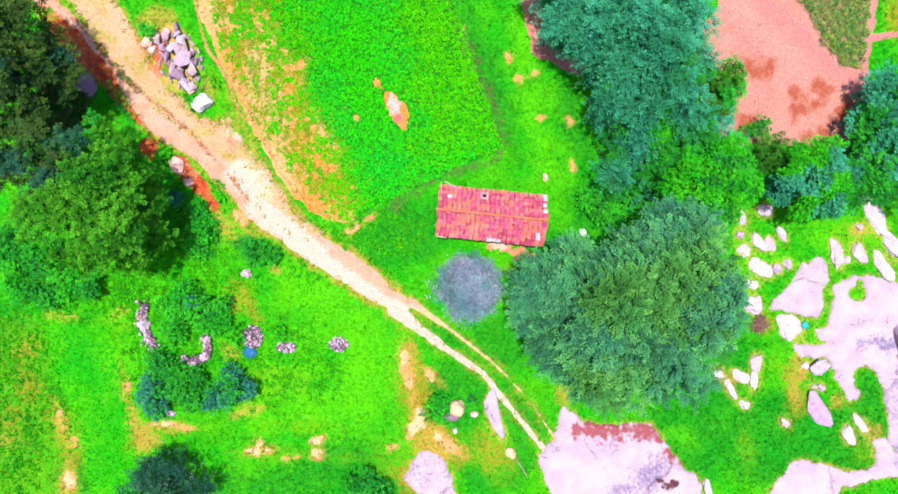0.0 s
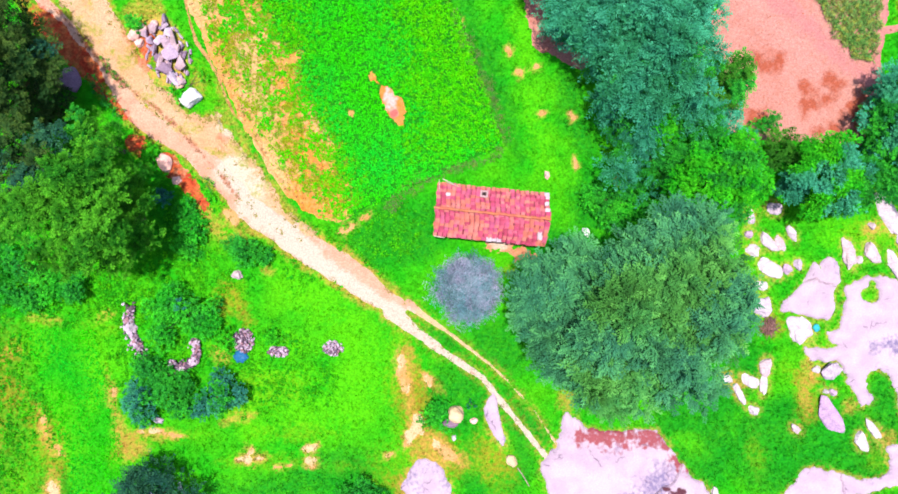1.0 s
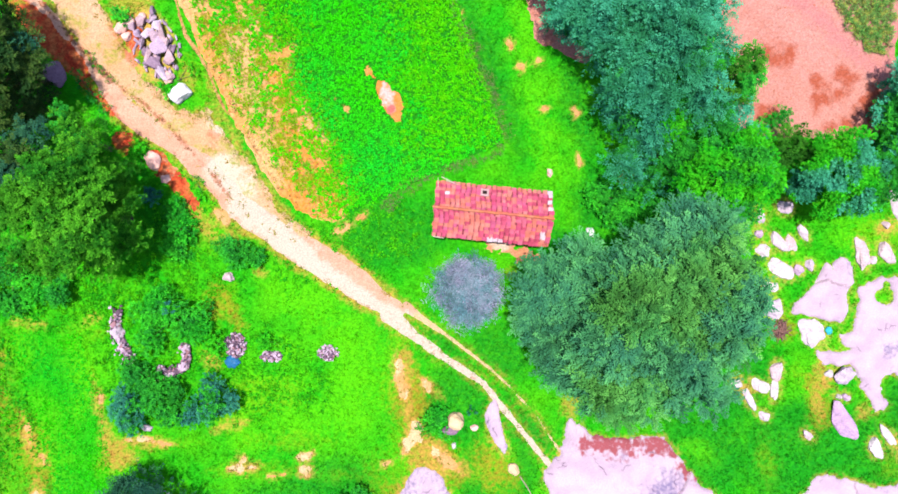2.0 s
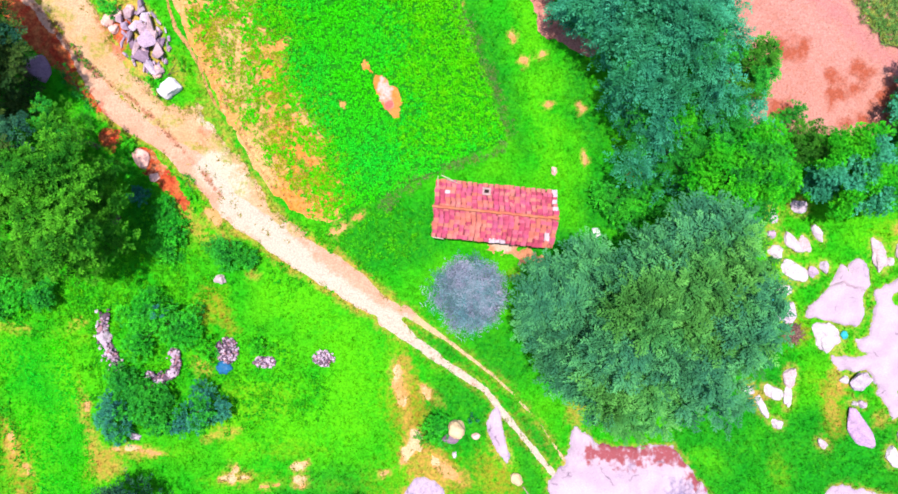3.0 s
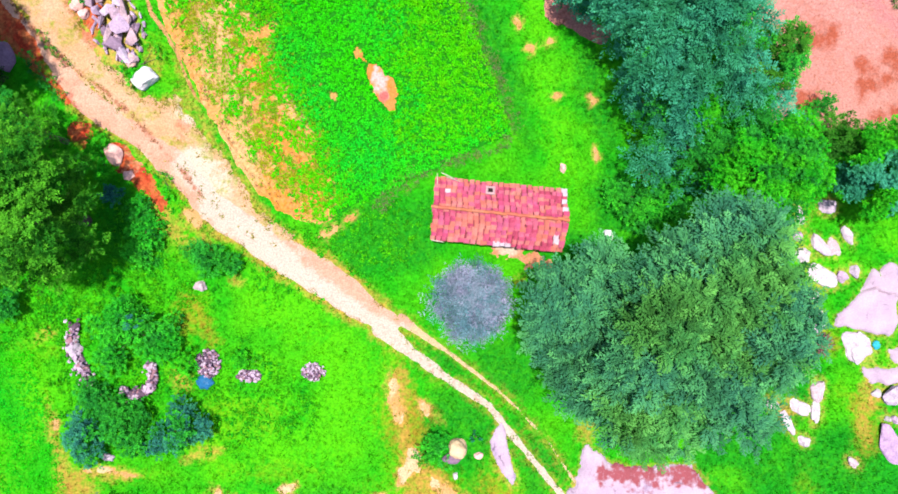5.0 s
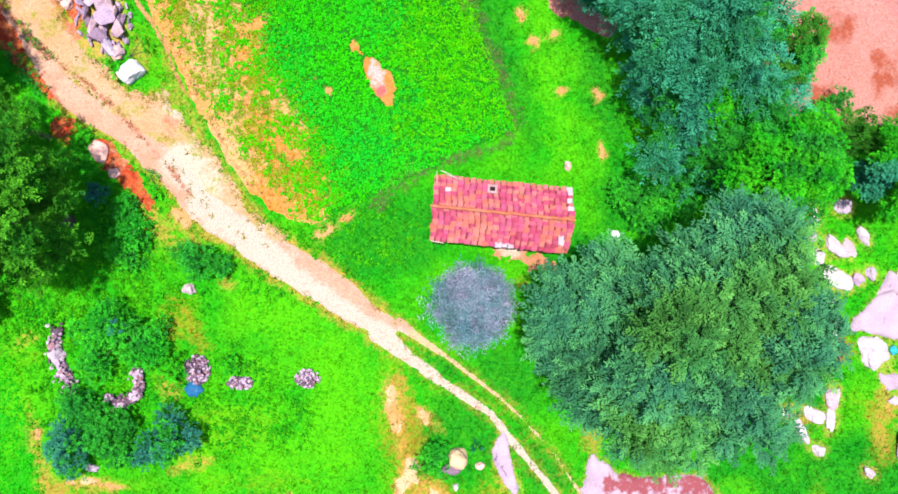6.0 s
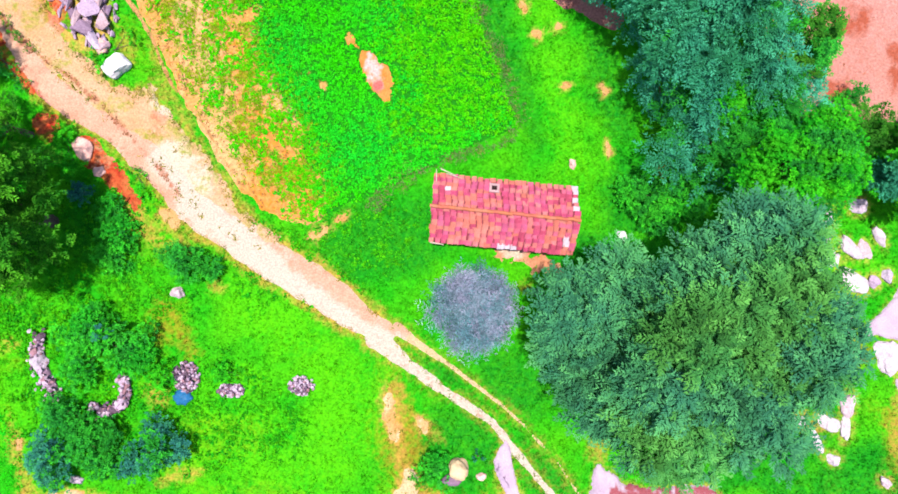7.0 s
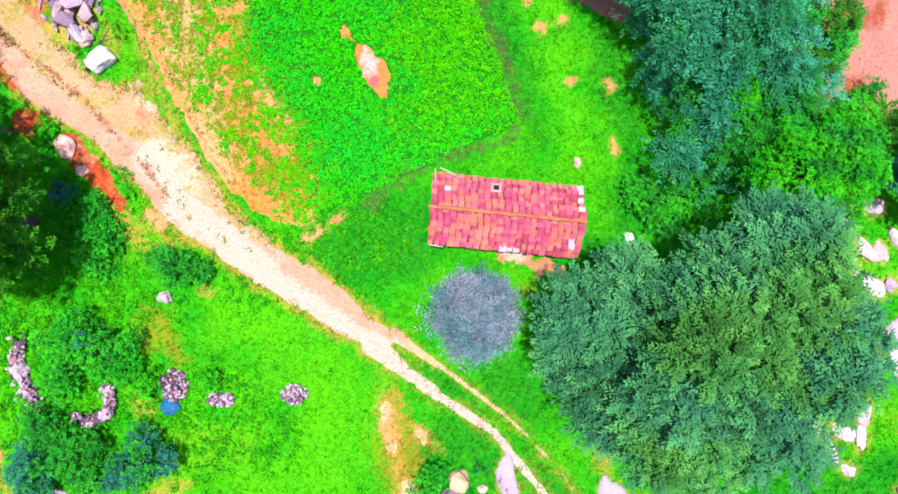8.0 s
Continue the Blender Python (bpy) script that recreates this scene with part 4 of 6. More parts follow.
sheet("spilled_earth", in_spill, span([(2.9, 1.4), (7.5, -1.0)], 0.8), 0.1, M_SPILL, 0.03, 0.10, {"pale": soft(blob(4.2, 0.85, 0.75, 0.4, -4), 0.5)}, relief=0.03, label="orange-red earth washed out under the eave of the hut", category="bare soil")
in_bank = rough_edge(along([(6.88, 22.59), (6.98, 19.23), (7.59, 17.41), (9.01, 16.45), (10.66, 15.4)], [0.7, 0.8, 0.95, 0.7, 0.5]), 0.8, 0.4, 70)
sheet("bare_bank", in_bank, span([(6.64, 22.59), (10.66, 15.4)], 2.0), 0.15, M_RED, 0.035, 0.10, {"stain": lambda x, y: 0.4 * value_noise(x, y, 1.0, 71)}, label="bare pinkish earth at the foot of the trees", category="bare soil")
sheet("clay_bank", in_clay, span([(-32.24, 19.64), (-19.02, 3.43)], 2.0), 0.14, M_CLAY, 0.06, 0.10, {"pale": lambda x, y: 0.6 * value_noise(x, y, 0.9, 91) * soft(either(blob(-21.6, 6.4, 1.6, 1.6), blob(-24.3, 17.3, 1.5, 2.0)), 1.0)(x, y), "weedy": lambda x, y: 0.75 * np.clip((value_noise(x, y, 1.3, 92) - 0.5) * 3, 0, 1)}, relief=0.06, label="raw red clay bank beside the track", category="bare soil")


def outcrop(fn, box, high, plates, seed):
    """Bare rock in plates, parted by cracks, that rises out of the turf."""
    rng = np.random.default_rng(seed)
    x0, y0, x1, y1 = box
    px, py = rng.uniform(x0, x1, 400), rng.uniform(y0, y1, 400)
    ok = fn(px, py) > 0.1
    px, py = px[ok], py[ok]
    pick = [0]
    while len(pick) < min(plates, len(px)):
        far_off = np.min([np.hypot(px - px[i], py - py[i]) for i in pick], axis=0)
        pick.append(int(np.argmax(far_off * rng.uniform(0.6, 1, len(px)))))
    px, py, lift = px[pick], py[pick], rng.uniform(-0.02, 0.02, len(pick))
    ob = thing("rock_outcrop", (float(px.mean()), float(py.mean()), 0.0), "pale pinkish lavender granite outcrop level with the grass", "rock outcrop", "granite outcrops")
    stain = {
        "moss": lambda x, y: 0.02 + 0.38 * np.clip((value_noise(x, y, 1.1, 33) * value_noise(x, y, 3.5, 34) - 0.25) * 2.2, 0, 1) + 0.55 * soft(rough_edge(either(blob(16.16, -17.52, 2.0, 1.2, 40), blob(34.5, -7.04, 1.6, 0.6), blob(14.77, -18.68, 1.5, 0.6)), 0.6, 0.7, 35), 1.6)(x, y),
        # the dark inside of hollows is only coloured on; the rock has no dip
        "hollow_shade": lambda x, y: 0.9 * soft(rough_edge(either(blob(17.82, -18.33, 0.75, 0.3, 12), blob(17.08, -17.97, 0.3, 0.15), blob(36.27, -6.34, 0.25, 1.2)), 0.4, 0.2, 68), 0.3)(x, y),
        "rust": lambda x, y: 0.8 * soft(rough_edge(along([(10.5, -14.0), (12.5, -14.15), (14.5, -14.1), (16.4, -14.2), (17.4, -15.2), (18.6, -16.8)], [0.6, 0.75, 0.6, 0.5, 0.25, 0.2]), 0.45, 0.75, 36), 0.9)(x, y)}
    for i in range(len(pick)):
        def own(x, y, i=i):
            u, v = x + ragged(x, y, 1.3, 0.8, 61), y + ragged(x, y, 1.3, 0.8, 62)
            dist = np.array([np.hypot(u - a, v - b) for a, b in zip(px, py)])
            rest = np.delete(dist, i, 0)
            s = fn(x, y)
            return np.minimum(s, (rest.min(0) - dist[i]) / 2 - 0.012) if len(rest) else s

        def z(x, y, i=i, own=own):
            s, t = fn(x, y), own(x, y, i)
            dome = high * (1 - np.exp(-np.clip(s, 0, 9) / 0.9)) + 0.05 * value_noise(x, y, 0.5, 32) + 0.12 * value_noise(x + 0.5 * y, y, 1.7, 31)
            return ground_z(x, y) + np.where(t > 0, (dome + lift[i]) * np.clip(0.55 + t * 12, 0, 1), np.clip(t, -1, 0) * 1.5)
        me = grid_mesh("rock_plate", np.arange(x0, x1, 0.11), np.arange(y0, y1, 0.11), z, M_GRANITE, lambda x, y, own=own: own(x, y) > -0.25, stain)
        if len(me.polygons):
            k = part("rock_plate", me, ob)
            k.matrix_basis = Matrix.Translation((-ob.location.x, -ob.location.y, 0))


for k, (fn, box, high, plates) in enumerate(SLABS):
    outcrop(fn, box, high, plates, 70 + k)


# ---- hut ----
def tile_mesh(name, wide, long, mat):
    """A clay roofing tile: a shallow trough with a raised roll on one side and a drip edge."""
    prof = [(-0.5, 0.006), (-0.4, 0.05), (-0.24, 0.02), (0.1, 0.0), (0.5, 0.02)]
    v, f = [], []
    for y, lift in ((-0.5, 0.022), (0.5, 0.0)):
        for u, h in prof:
            v.append((u * wide, y * long, h + lift))
    n = len(prof)
    for u, h in prof:
        v.append((u * wide, -0.5 * long, h - 0.004))
    for i in range(n - 1):
        f.append((i, i + 1, n + i + 1, n + i))
        f.append((2 * n + i, 2 * n + i + 1, i + 1, i))
    return mesh_of(name, v, f, mat, smooth=False)


def hut():
    rng = np.random.default_rng(5)
    eave, ridge = 2.12, 3.05
    half_l, half_w = HUT_LONG / 2, HUT_WIDE / 2
    home = thing("hut", (HUT[0], HUT[1], ground_z(*HUT)), "low mud-walled hut with a weathered red clay tile roof", "hut", rz=HUT_TURN)
    wl, ww, t = half_l - 0.35, half_w - 0.4, 0.28
    for x0, y0, x1, y1 in ((-wl, -ww, -0.5, -ww + t), (0.5, -ww, wl, -ww + t), (-wl, ww - t, wl, ww), (-wl, -ww + t, -wl + t, ww - t), (wl - t, -ww + t, wl, ww - t)):
        part("wall", from_bm("wall", box_bm(x0, y0, -0.3, x1, y1, eave, 0.03), M_MUD), home)
    for sx in (-1, 1):
        bm = bmesh.new()
        pts = [(sx * (wl - 0.02), -ww, eave), (sx * (wl - 0.02), ww, eave), (sx * (wl - 0.02), 0, ridge - 0.14)]
        a = [bm.verts.new(p) for p in pts]
        b = [bm.verts.new((p[0] - sx * 0.24, p[1], p[2])) for p in pts]
        bm.faces.new(a), bm.faces.new(b[::-1])
        for i in range(3):
            bm.faces.new((a[i], a[(i + 1) % 3], b[(i + 1) % 3], b[i]))
        part("gable", from_bm("gable", bm, M_MUD), home)
    door = part("door", from_bm("door", box_bm(-0.48, -ww + 0.08, -0.05, 0.48, -ww + 0.14, 1.85, 0.01), M_POLE), home, "plank door under the eave")
    part("lintel", from_bm("lintel", box_bm(-0.5, -ww + 0.005, 1.86, 0.5, -ww + 0.27, eave - 0.003, 0.01), M_POLE), home)
    wide, rows = 0.37, 8
    pitch = math.atan2(ridge - eave, half_w)
    slope_len = math.hypot(ridge - eave, half_w)
    step = slope_len / rows
    shapes = [tile_mesh("roof_tile", wide * 0.95, step * 1.2, M_TILE) for _ in range(2)]
    ochre = tile_mesh("roof_tile", wide * 0.95, step * 1.2, M_WARM)
    limed = tile_mesh("roof_tile", wide * 0.95, step * 1.2, M_LIME)
    cols = int(HUT_LONG / wide)
    for sy in (1, -1):
        deck = box_bm(-half_l + 0.06, 0.0, -0.06, half_l - 0.06, slope_len - 0.05, -0.035)
        # the deck runs down the slope from the ridge
        bmesh.ops.transform(deck, verts=deck.verts[:], matrix=Matrix.Translation((0, 0, ridge - 0.0)) @ Matrix.Rotation(0 if sy > 0 else math.pi, 4, "Z") @ Matrix.Rotation(-pitch, 4, "X"))
        slope = part("roof_slope", from_bm("roof_slope", deck, M_SEAM), home, "sloping bed of red clay tiles")
        shift = rng.uniform(-0.22, 0.22, rows)
        for r in range(rows):
            for c in range(cols):
                u = -half_l + (c + 0.5 + shift[r]) * HUT_LONG / cols
                d = (r + 0.5) * step
                if sy > 0 and abs(u + 0.72) < 0.24 and r in (5, 6):
                    continue
                kind = shapes[(r + c) % 2]
                warm = float(value_noise(u + 3.0 * sy, d * 1.6, 0.75, 88))
                if rng.random() < 0.04 or (warm > 0.7 and rng.random() < 0.7) or (r == rows - 1 and sy > 0 and rng.random() < 0.6) or (u < -half_l + 0.2 and rng.random() < 0.35) or (sy > 0 and -1.3 < u < -0.3 and 0 < r < 5 and rng.random() < 0.6):
                    kind = ochre
                if (sy > 0 and u > half_l - 0.32 and r in (2, 4, 6)) or (sy > 0 and u > half_l - 0.55 and r == 7) or (sy > 0 and abs(u + 3.5) < 0.19 and r == 4) or (sy < 0 and r == rows - 1 and (-0.05 < u < 0.75 or -1.5 < u < -1.25)) or (sy < 0 and 3.5 < u < 4.0 and 3 < r < 6 and rng.random() < 0.6):
                    kind = limed
                if rng.random() < 0.002:
                    continue
                m = (Matrix.Translation((0, 0, ridge)) @ Matrix.Rotation(0 if sy > 0 else math.pi, 4, "Z") @ Matrix.Rotation(-pitch, 4, "X")
                     @ Matrix.Translation((sy * u + rng.normal(0, 0.02), d + rng.normal(0, 0.022), rng.uniform(-0.02, 0.012)))
                     @ Matrix.Rotation(math.pi + rng.normal(0, 0.05), 4, "Z") @ Matrix.Rotation(rng.normal(0, 0.05), 4, "X") @ Matrix.Rotation(rng.normal(0, 0.06), 4, "Y")
                     @ Matrix.Diagonal((rng.uniform(0.78, 1.18), rng.uniform(0.85, 1.2), 1, 1)))
                tile = part("roof_tile", kind, slope)
                tile.matrix_basis = m
    cap = tube_mesh("ridge_tile", [(-0.2, 0, 0), (0.2, 0, 0)], [0.10, 0.115], M_RIDGE, 10)
    for i in range(24):
        k = part("ridge_tile", cap, home)
        k.matrix_basis = pose(-half_l - 0.05 + (i + 0.5) * (HUT_LONG + 0.1) / 24, rng.normal(0, 0.012), ridge + 0.015 + rng.uniform(-0.01, 0.01), 0, rng.normal(0, 2), rng.normal(0, 2))
    vx, vd = -0.72, 5.7 * step
    # a near-black block stands for the unlit inside of the open vent
    vent = part("smoke_vent", from_bm("smoke_vent", box_bm(-0.15, -0.15, -0.1, 0.15, 0.15, 0.04), M_DARK), home, "small square smoke vent in the tiles")
    vent.matrix_basis = Matrix.Translation((vx, vd * math.cos(pitch), ridge - vd * math.sin(pitch))) @ Matrix.Rotation(-pitch, 4, "X")
    for x0, y0, x1, y1 in ((-0.3, -0.3, 0.3, -0.155), (-0.3, 0.155, 0.3, 0.3), (-0.3, -0.155, -0.155, 0.155), (0.155, -0.155, 0.3, 0.155)):
        part("vent_rim", from_bm("vent_rim", box_bm(x0, y0, -0.06, x1, y1, 0.10, 0.01), M_RIM), vent)
    for a, b, r in (((-3.95, 2.3, 2.2), (-3.05, 1.95, 2.42), 0.05), ((-4.12, 1.5, 2.45), (-4.2, 2.25, 2.2), 0.045), ((-3.6, 2.05, 2.3), (-2.7, 1.82, 2.40), 0.035), ((-4.15, -2.06, 2.14), (-3.35, -2.12, 2.16), 0.06)):
        part("pole", tube_mesh("pole", [a, ((a[0] + b[0]) / 2, (a[1] + b[1]) / 2, (a[2] + b[2]) / 2 + 0.02), b], [0.7 * r, 0.7 * r, 0.5 * r], M_PALEPOLE), home, "pale bare pole end sticking out past the eave")
    for x0 in np.arange(-half_l + 0.3, half_l, 1.1):
        for sy in (1, -1):
            part("rafter", tube_mesh("rafter", [(x0, 0.05 * sy, ridge - 0.14), (x0, sy * (half_w - 0.08), eave - 0.08)], [0.04, 0.035], M_POLE, 6), home)


hut()


# ---- trees and bushes ----
FEATHERY = dict(leaf=0.31, wide=0.33, reach=0.85, pairs=6, fan=0.55, sub=0.9, cover=0.95, boughs=25, flat=0.8, lift=0.35, loose=0.2)
PLUMED = dict(leaf=0.28, wide=0.28, reach=0.80, pairs=5, fan=0.55, sub=0.6, cover=0.9, boughs=12, flat=0.8, lift=0.4, loose=0.2)
TUFTED = dict(fan=0.8, leaf=0.23, wide=0.38, reach=0.44, pairs=4, sub=0.58, cover=0.85, boughs=15, flat=0.85, lift=0.5, loose=0.25)
VINY = dict(fan=0.8, leaf=0.10, wide=0.75, reach=0.24, pairs=3, sub=0.42, cover=1.15, boughs=27, flat=0.8, lift=0.5, loose=0.35)
SHRUBBY = dict(fan=0.8, leaf=0.15, wide=0.55, reach=0.28, pairs=3, sub=0.42, cover=1.2, boughs=13, flat=0.85, lift=0.5, loose=0.35)
TWIGGY = dict(fan=0.8, leaf=0.34, wide=0.12, reach=0.95, pairs=5, sub=0.6, cover=1.2, boughs=24, flat=0.8, lift=0.6, loose=0.35)


def unit(v):
    return v / (np.linalg.norm(v, axis=-1, keepdims=True) + 1e-9)


def branch_masses(lobes, seed):
    """Each large lobe parted into the masses of its main branches, at uneven heights, with gaps between."""
    rng = np.random.default_rng(seed + 500)
    masses = []
    for x, y, z, r in lobes:
        if r < 1.3:
            masses.append((x, y, z, r))
            continue
        k = int(5 + 1.2 * r)
        for i in range(k):
            h = 1 - 1.15 * (i + 0.5) / k
            th, q = i * 2.39996 + rng.uniform(-0.4, 0.4), math.sqrt(max(0.0, 1 - h * h)) * rng.uniform(0.62, 0.8)
            masses.append((x + r * q * math.cos(th), y + r * q * math.sin(th), z + r * (0.5 * h + rng.uniform(-0.22, 0.22)), r * rng.uniform(0.32, 0.5)))
    return masses


def crown_boughs(lobes, style, seed):
    """Leaves of a crown: the lobes carry clumps, the clumps boughs, the boughs leaves in pairs. Gives corners, way, tone and foot by leaf."""
    rng = np.random.default_rng(seed)
    sub, flat = style["sub"], style["flat"]
    centre, size = [], []
    lobes = branch_masses(lobes, seed)
    for x, y, z, r in lobes:
        k = max(5, int(style["cover"] * 2.2 * (r / sub) ** 2)) if r > 1.2 * sub else 1
        i = np.arange(k)
        h = 1 - 1.3 * (i + rng.random(k)) / k if k > 1 else np.zeros(1)
        th = i * 2.39996 + rng.uniform(-0.4, 0.4, k)
        s = np.sqrt(np.maximum(0, 1 - h * h))
        rs = sub * rng.uniform(0.6, 1.4, k) if k > 1 else np.array([r])
        off = np.stack([np.cos(th) * s, np.sin(th) * s, h * flat], 1) * (np.maximum(r - rs * 0.6, 0) * rng.uniform(0.74, 1.14, k))[:, None]
        c = np.array([[x, y, z]]) + (off if k > 1 else 0.0)
        ok = np.ones(k, bool)
        for ox, oy, oz, orr in lobes:
            if (ox, oy, oz) != (x, y, z):
                ok &= (c[:, 0] - ox) ** 2 + (c[:, 1] - oy) ** 2 + ((c[:, 2] - oz) / flat) ** 2 > (0.55 * orr) ** 2
        centre.append(c[ok])
        size.append(rs[ok])
    centre, size = np.concatenate(centre), np.concatenate(size)
    n = np.maximum(4, (style["boughs"] * (size / sub) ** 2)).astype(int)
    c, rs = np.repeat(centre, n, 0), np.repeat(size, n)
    clump = np.repeat(rng.random(len(centre)), n)
    d = unit(rng.normal(size=c.shape) + np.array([0, 0, 0.55]))
    foot = c + d * (rs * rng.uniform(0.42, 0.9, len(c)))[:, None] * np.array([1, 1, flat])
    out = unit(unit(d * np.array([1, 1, 0.1])) * np.array([1, 1, 0.3]) + rng.normal(size=c.shape) * style["loose"] + np.array([0, 0, style["lift"] * 0.5]))
    up = unit(d * 0.5 + np.array([0, 0, 1.0]) + rng.normal(size=c.shape) * style["loose"])
    side = unit(np.cross(out, up))
    up = np.cross(side, out)
    long = style["reach"] * rng.uniform(0.65, 1.3, len(c))
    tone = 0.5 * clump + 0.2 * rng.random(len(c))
    quads, tones, feet = [], [], []
    for k in range(style["pairs"]):
        t = (k + 0.6) / style["pairs"]
        for sgn in (-1, 1, 0) if k == style["pairs"] - 1 else (-1, 1):
            root = foot + out * (long * (t + rng.uniform(-0.04, 0.04, len(c))))[:, None]
            root[:, 2] -= 0.22 * long * t * t
            way = unit(out * (0.6 if sgn else 1.0) + side * sgn * style["fan"] + up * rng.normal(0, 0.2, len(c))[:, None] + rng.normal(size=c.shape) * style["loose"] * 0.6)
            across = unit(np.cross(way, up + rng.normal(size=c.shape) * 0.12))
            le = (style["leaf"] * (1.2 - 0.5 * t) * rng.uniform(0.75, 1.25, len(c)))[:, None]
            mid, tip = root + way * le * 0.5 + up * le * 0.05, root + way * le
            tip[:, 2:] -= 0.15 * le
            half = across * le * style["wide"] / 2
            quads.append(np.stack([root, mid - half, tip, mid + half], 1))
            # lighter towards the bough's tip: lit tips and inner shade put into the tone
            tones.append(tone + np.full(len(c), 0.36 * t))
            feet.append(foot)
    quads, tones, feet = np.concatenate(quads), np.concatenate(tones), np.concatenate(feet)
    ok = quads[:, :, 2].min(1) > 0.12
    return quads[ok], tones[ok], feet[ok]


def tree(name, label, category, lobes, mat, style, seed=1, group="", second=None):
    """Trunk, limbs and a crown of leafy boughs round the lobes (x, y, z, r)."""
    l = np.array(lobes)
    wgt = l[:, 3] ** 2
    cx, cy = (l[:, 0] * wgt).sum() / wgt.sum(), (l[:, 1] * wgt).sum() / wgt.sum()
    top = (l[:, 2] * wgt).sum() / wgt.sum()
    gz = float(ground_z(cx, cy))
    ob = thing(name, (cx, cy, gz), label, category, group)
    rt = max(0.035, 0.035 * l[:, 2].max() + 0.02 * l[:, 3].max())
    fork = top * 0.38
    part("trunk", tube_mesh("trunk", [(0, 0, -0.3), (0.03, 0.02, fork * 0.35), (-0.03, 0.05, fork), (0, 0, top - gz)], [rt * 1.5, rt, rt * 0.85, rt * 0.3], M_BARK), ob)
    for x, y, z, r in lobes:
        a, b = Vector((-0.03, 0.05, fork)), Vector((x - cx, y - cy, z - gz + 0.1 * r))
        if (b - a).length < 0.25:
            continue
        m = a.lerp(b, 0.5) + Vector((0, 0, -0.08 * (b - a).length))
        part("limb", tube_mesh("limb", [a, m, b], [rt * 0.6, rt * 0.42, rt * 0.12], M_BARK, 6), ob)
    quads, tones, feet = crown_boughs(lobes, style, seed)
    quads = quads - np.array([cx, cy, gz])
    pick = np.zeros(len(quads), bool)
    if second:
        share, grain = second[1:3]
        away = 0.3 * second[3](feet[:, 0], feet[:, 1]) - 0.1 if len(second) > 3 else 0.0
        pick = 0.65 * value_noise(feet[:, 0], feet[:, 1], grain, seed) + 0.35 * value_noise(feet[:, 0] * 0.9 + feet[:, 2], feet[:, 1], grain / 3, seed + 1) < share * 0.6 + 0.2 - away
    for m, k in ((mat, ~pick), (second[0] if second else mat, pick)):
        if k.sum():
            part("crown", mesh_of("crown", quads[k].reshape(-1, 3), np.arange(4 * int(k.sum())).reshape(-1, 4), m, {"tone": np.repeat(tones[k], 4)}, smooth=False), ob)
    return ob


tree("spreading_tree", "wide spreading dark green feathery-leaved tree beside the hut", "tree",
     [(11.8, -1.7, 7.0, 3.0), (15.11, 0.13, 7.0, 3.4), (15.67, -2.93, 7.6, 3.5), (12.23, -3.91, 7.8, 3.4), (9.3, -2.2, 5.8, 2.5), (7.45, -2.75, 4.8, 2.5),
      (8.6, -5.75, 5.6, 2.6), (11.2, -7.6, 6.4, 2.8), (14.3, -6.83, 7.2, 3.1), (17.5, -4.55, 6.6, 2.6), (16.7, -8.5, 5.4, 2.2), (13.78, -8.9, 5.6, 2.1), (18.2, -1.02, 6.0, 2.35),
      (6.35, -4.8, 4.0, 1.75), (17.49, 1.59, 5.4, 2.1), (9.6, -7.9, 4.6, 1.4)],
     # the blobs keep the yellower leaves; bluer ones take the rest of the crown
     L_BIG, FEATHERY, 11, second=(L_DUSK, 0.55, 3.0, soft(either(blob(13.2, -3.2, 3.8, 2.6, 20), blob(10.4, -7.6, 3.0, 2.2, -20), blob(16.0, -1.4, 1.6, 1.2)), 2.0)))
tree("acacia_tree", "tall blue-green feathery tree overhanging the meadow", "tree",
     [(9.9, 17.6, 4.6, 2.5), (12.68, 19.0, 5.8, 3.0), (15.97, 17.95, 5.4, 2.8), (12.2, 14.95, 4.6, 2.3), (14.72, 15.24, 5.8, 2.8), (13.2, 11.75, 4.6, 2.2), (15.29, 12.27, 5.4, 2.5),
      (11.5, 14.7, 2.0, 1.2), (12.2, 11.9, 1.7, 1.1), (12.9, 10.3, 1.4, 1.0), (9.7, 16.6, 1.9, 1.2),
      (17.17, 14.99, 4.4, 2.2), (8.32, 20.12, 4.5, 2.4), (8.42, 18.4, 2.1, 1.5), (7.66, 20.44, 2.1, 1.4)],
     L_TEAL, PLUMED, 12, second=(L_MID, 0.10, 2.2))
tree("acacia_tree", "lower blue-green feathery tree at the meadow's edge", "tree",
     [(14.09, 8.83, 3.4, 1.9), (12.94, 7.18, 2.6, 1.5), (16.41, 6.76, 3.0, 1.7), (17.96, 9.92, 3.6, 1.9), (15.27, 5.73, 2.0, 1.4), (17.67, 4.42, 2.2, 1.4)],
     L_TEAL, PLUMED, 13, second=(L_MID, 0.45, 1.6))
tree("vine_covered_tree", "bright green vine-smothered tree crown", "tree",
     [(18.2, 5.7, 5.2, 2.2), (20.3, 6.5, 5.0, 2.1), (20.1, 4.3, 4.4, 2.1), (17.3, 4.9, 4.0, 1.6), (18.6, 3.5, 3.4, 1.7), (22.0, 5.2, 3.8, 1.5)],
     L_VINE, VINY, 14, second=(L_MID, 0.35, 1.3))
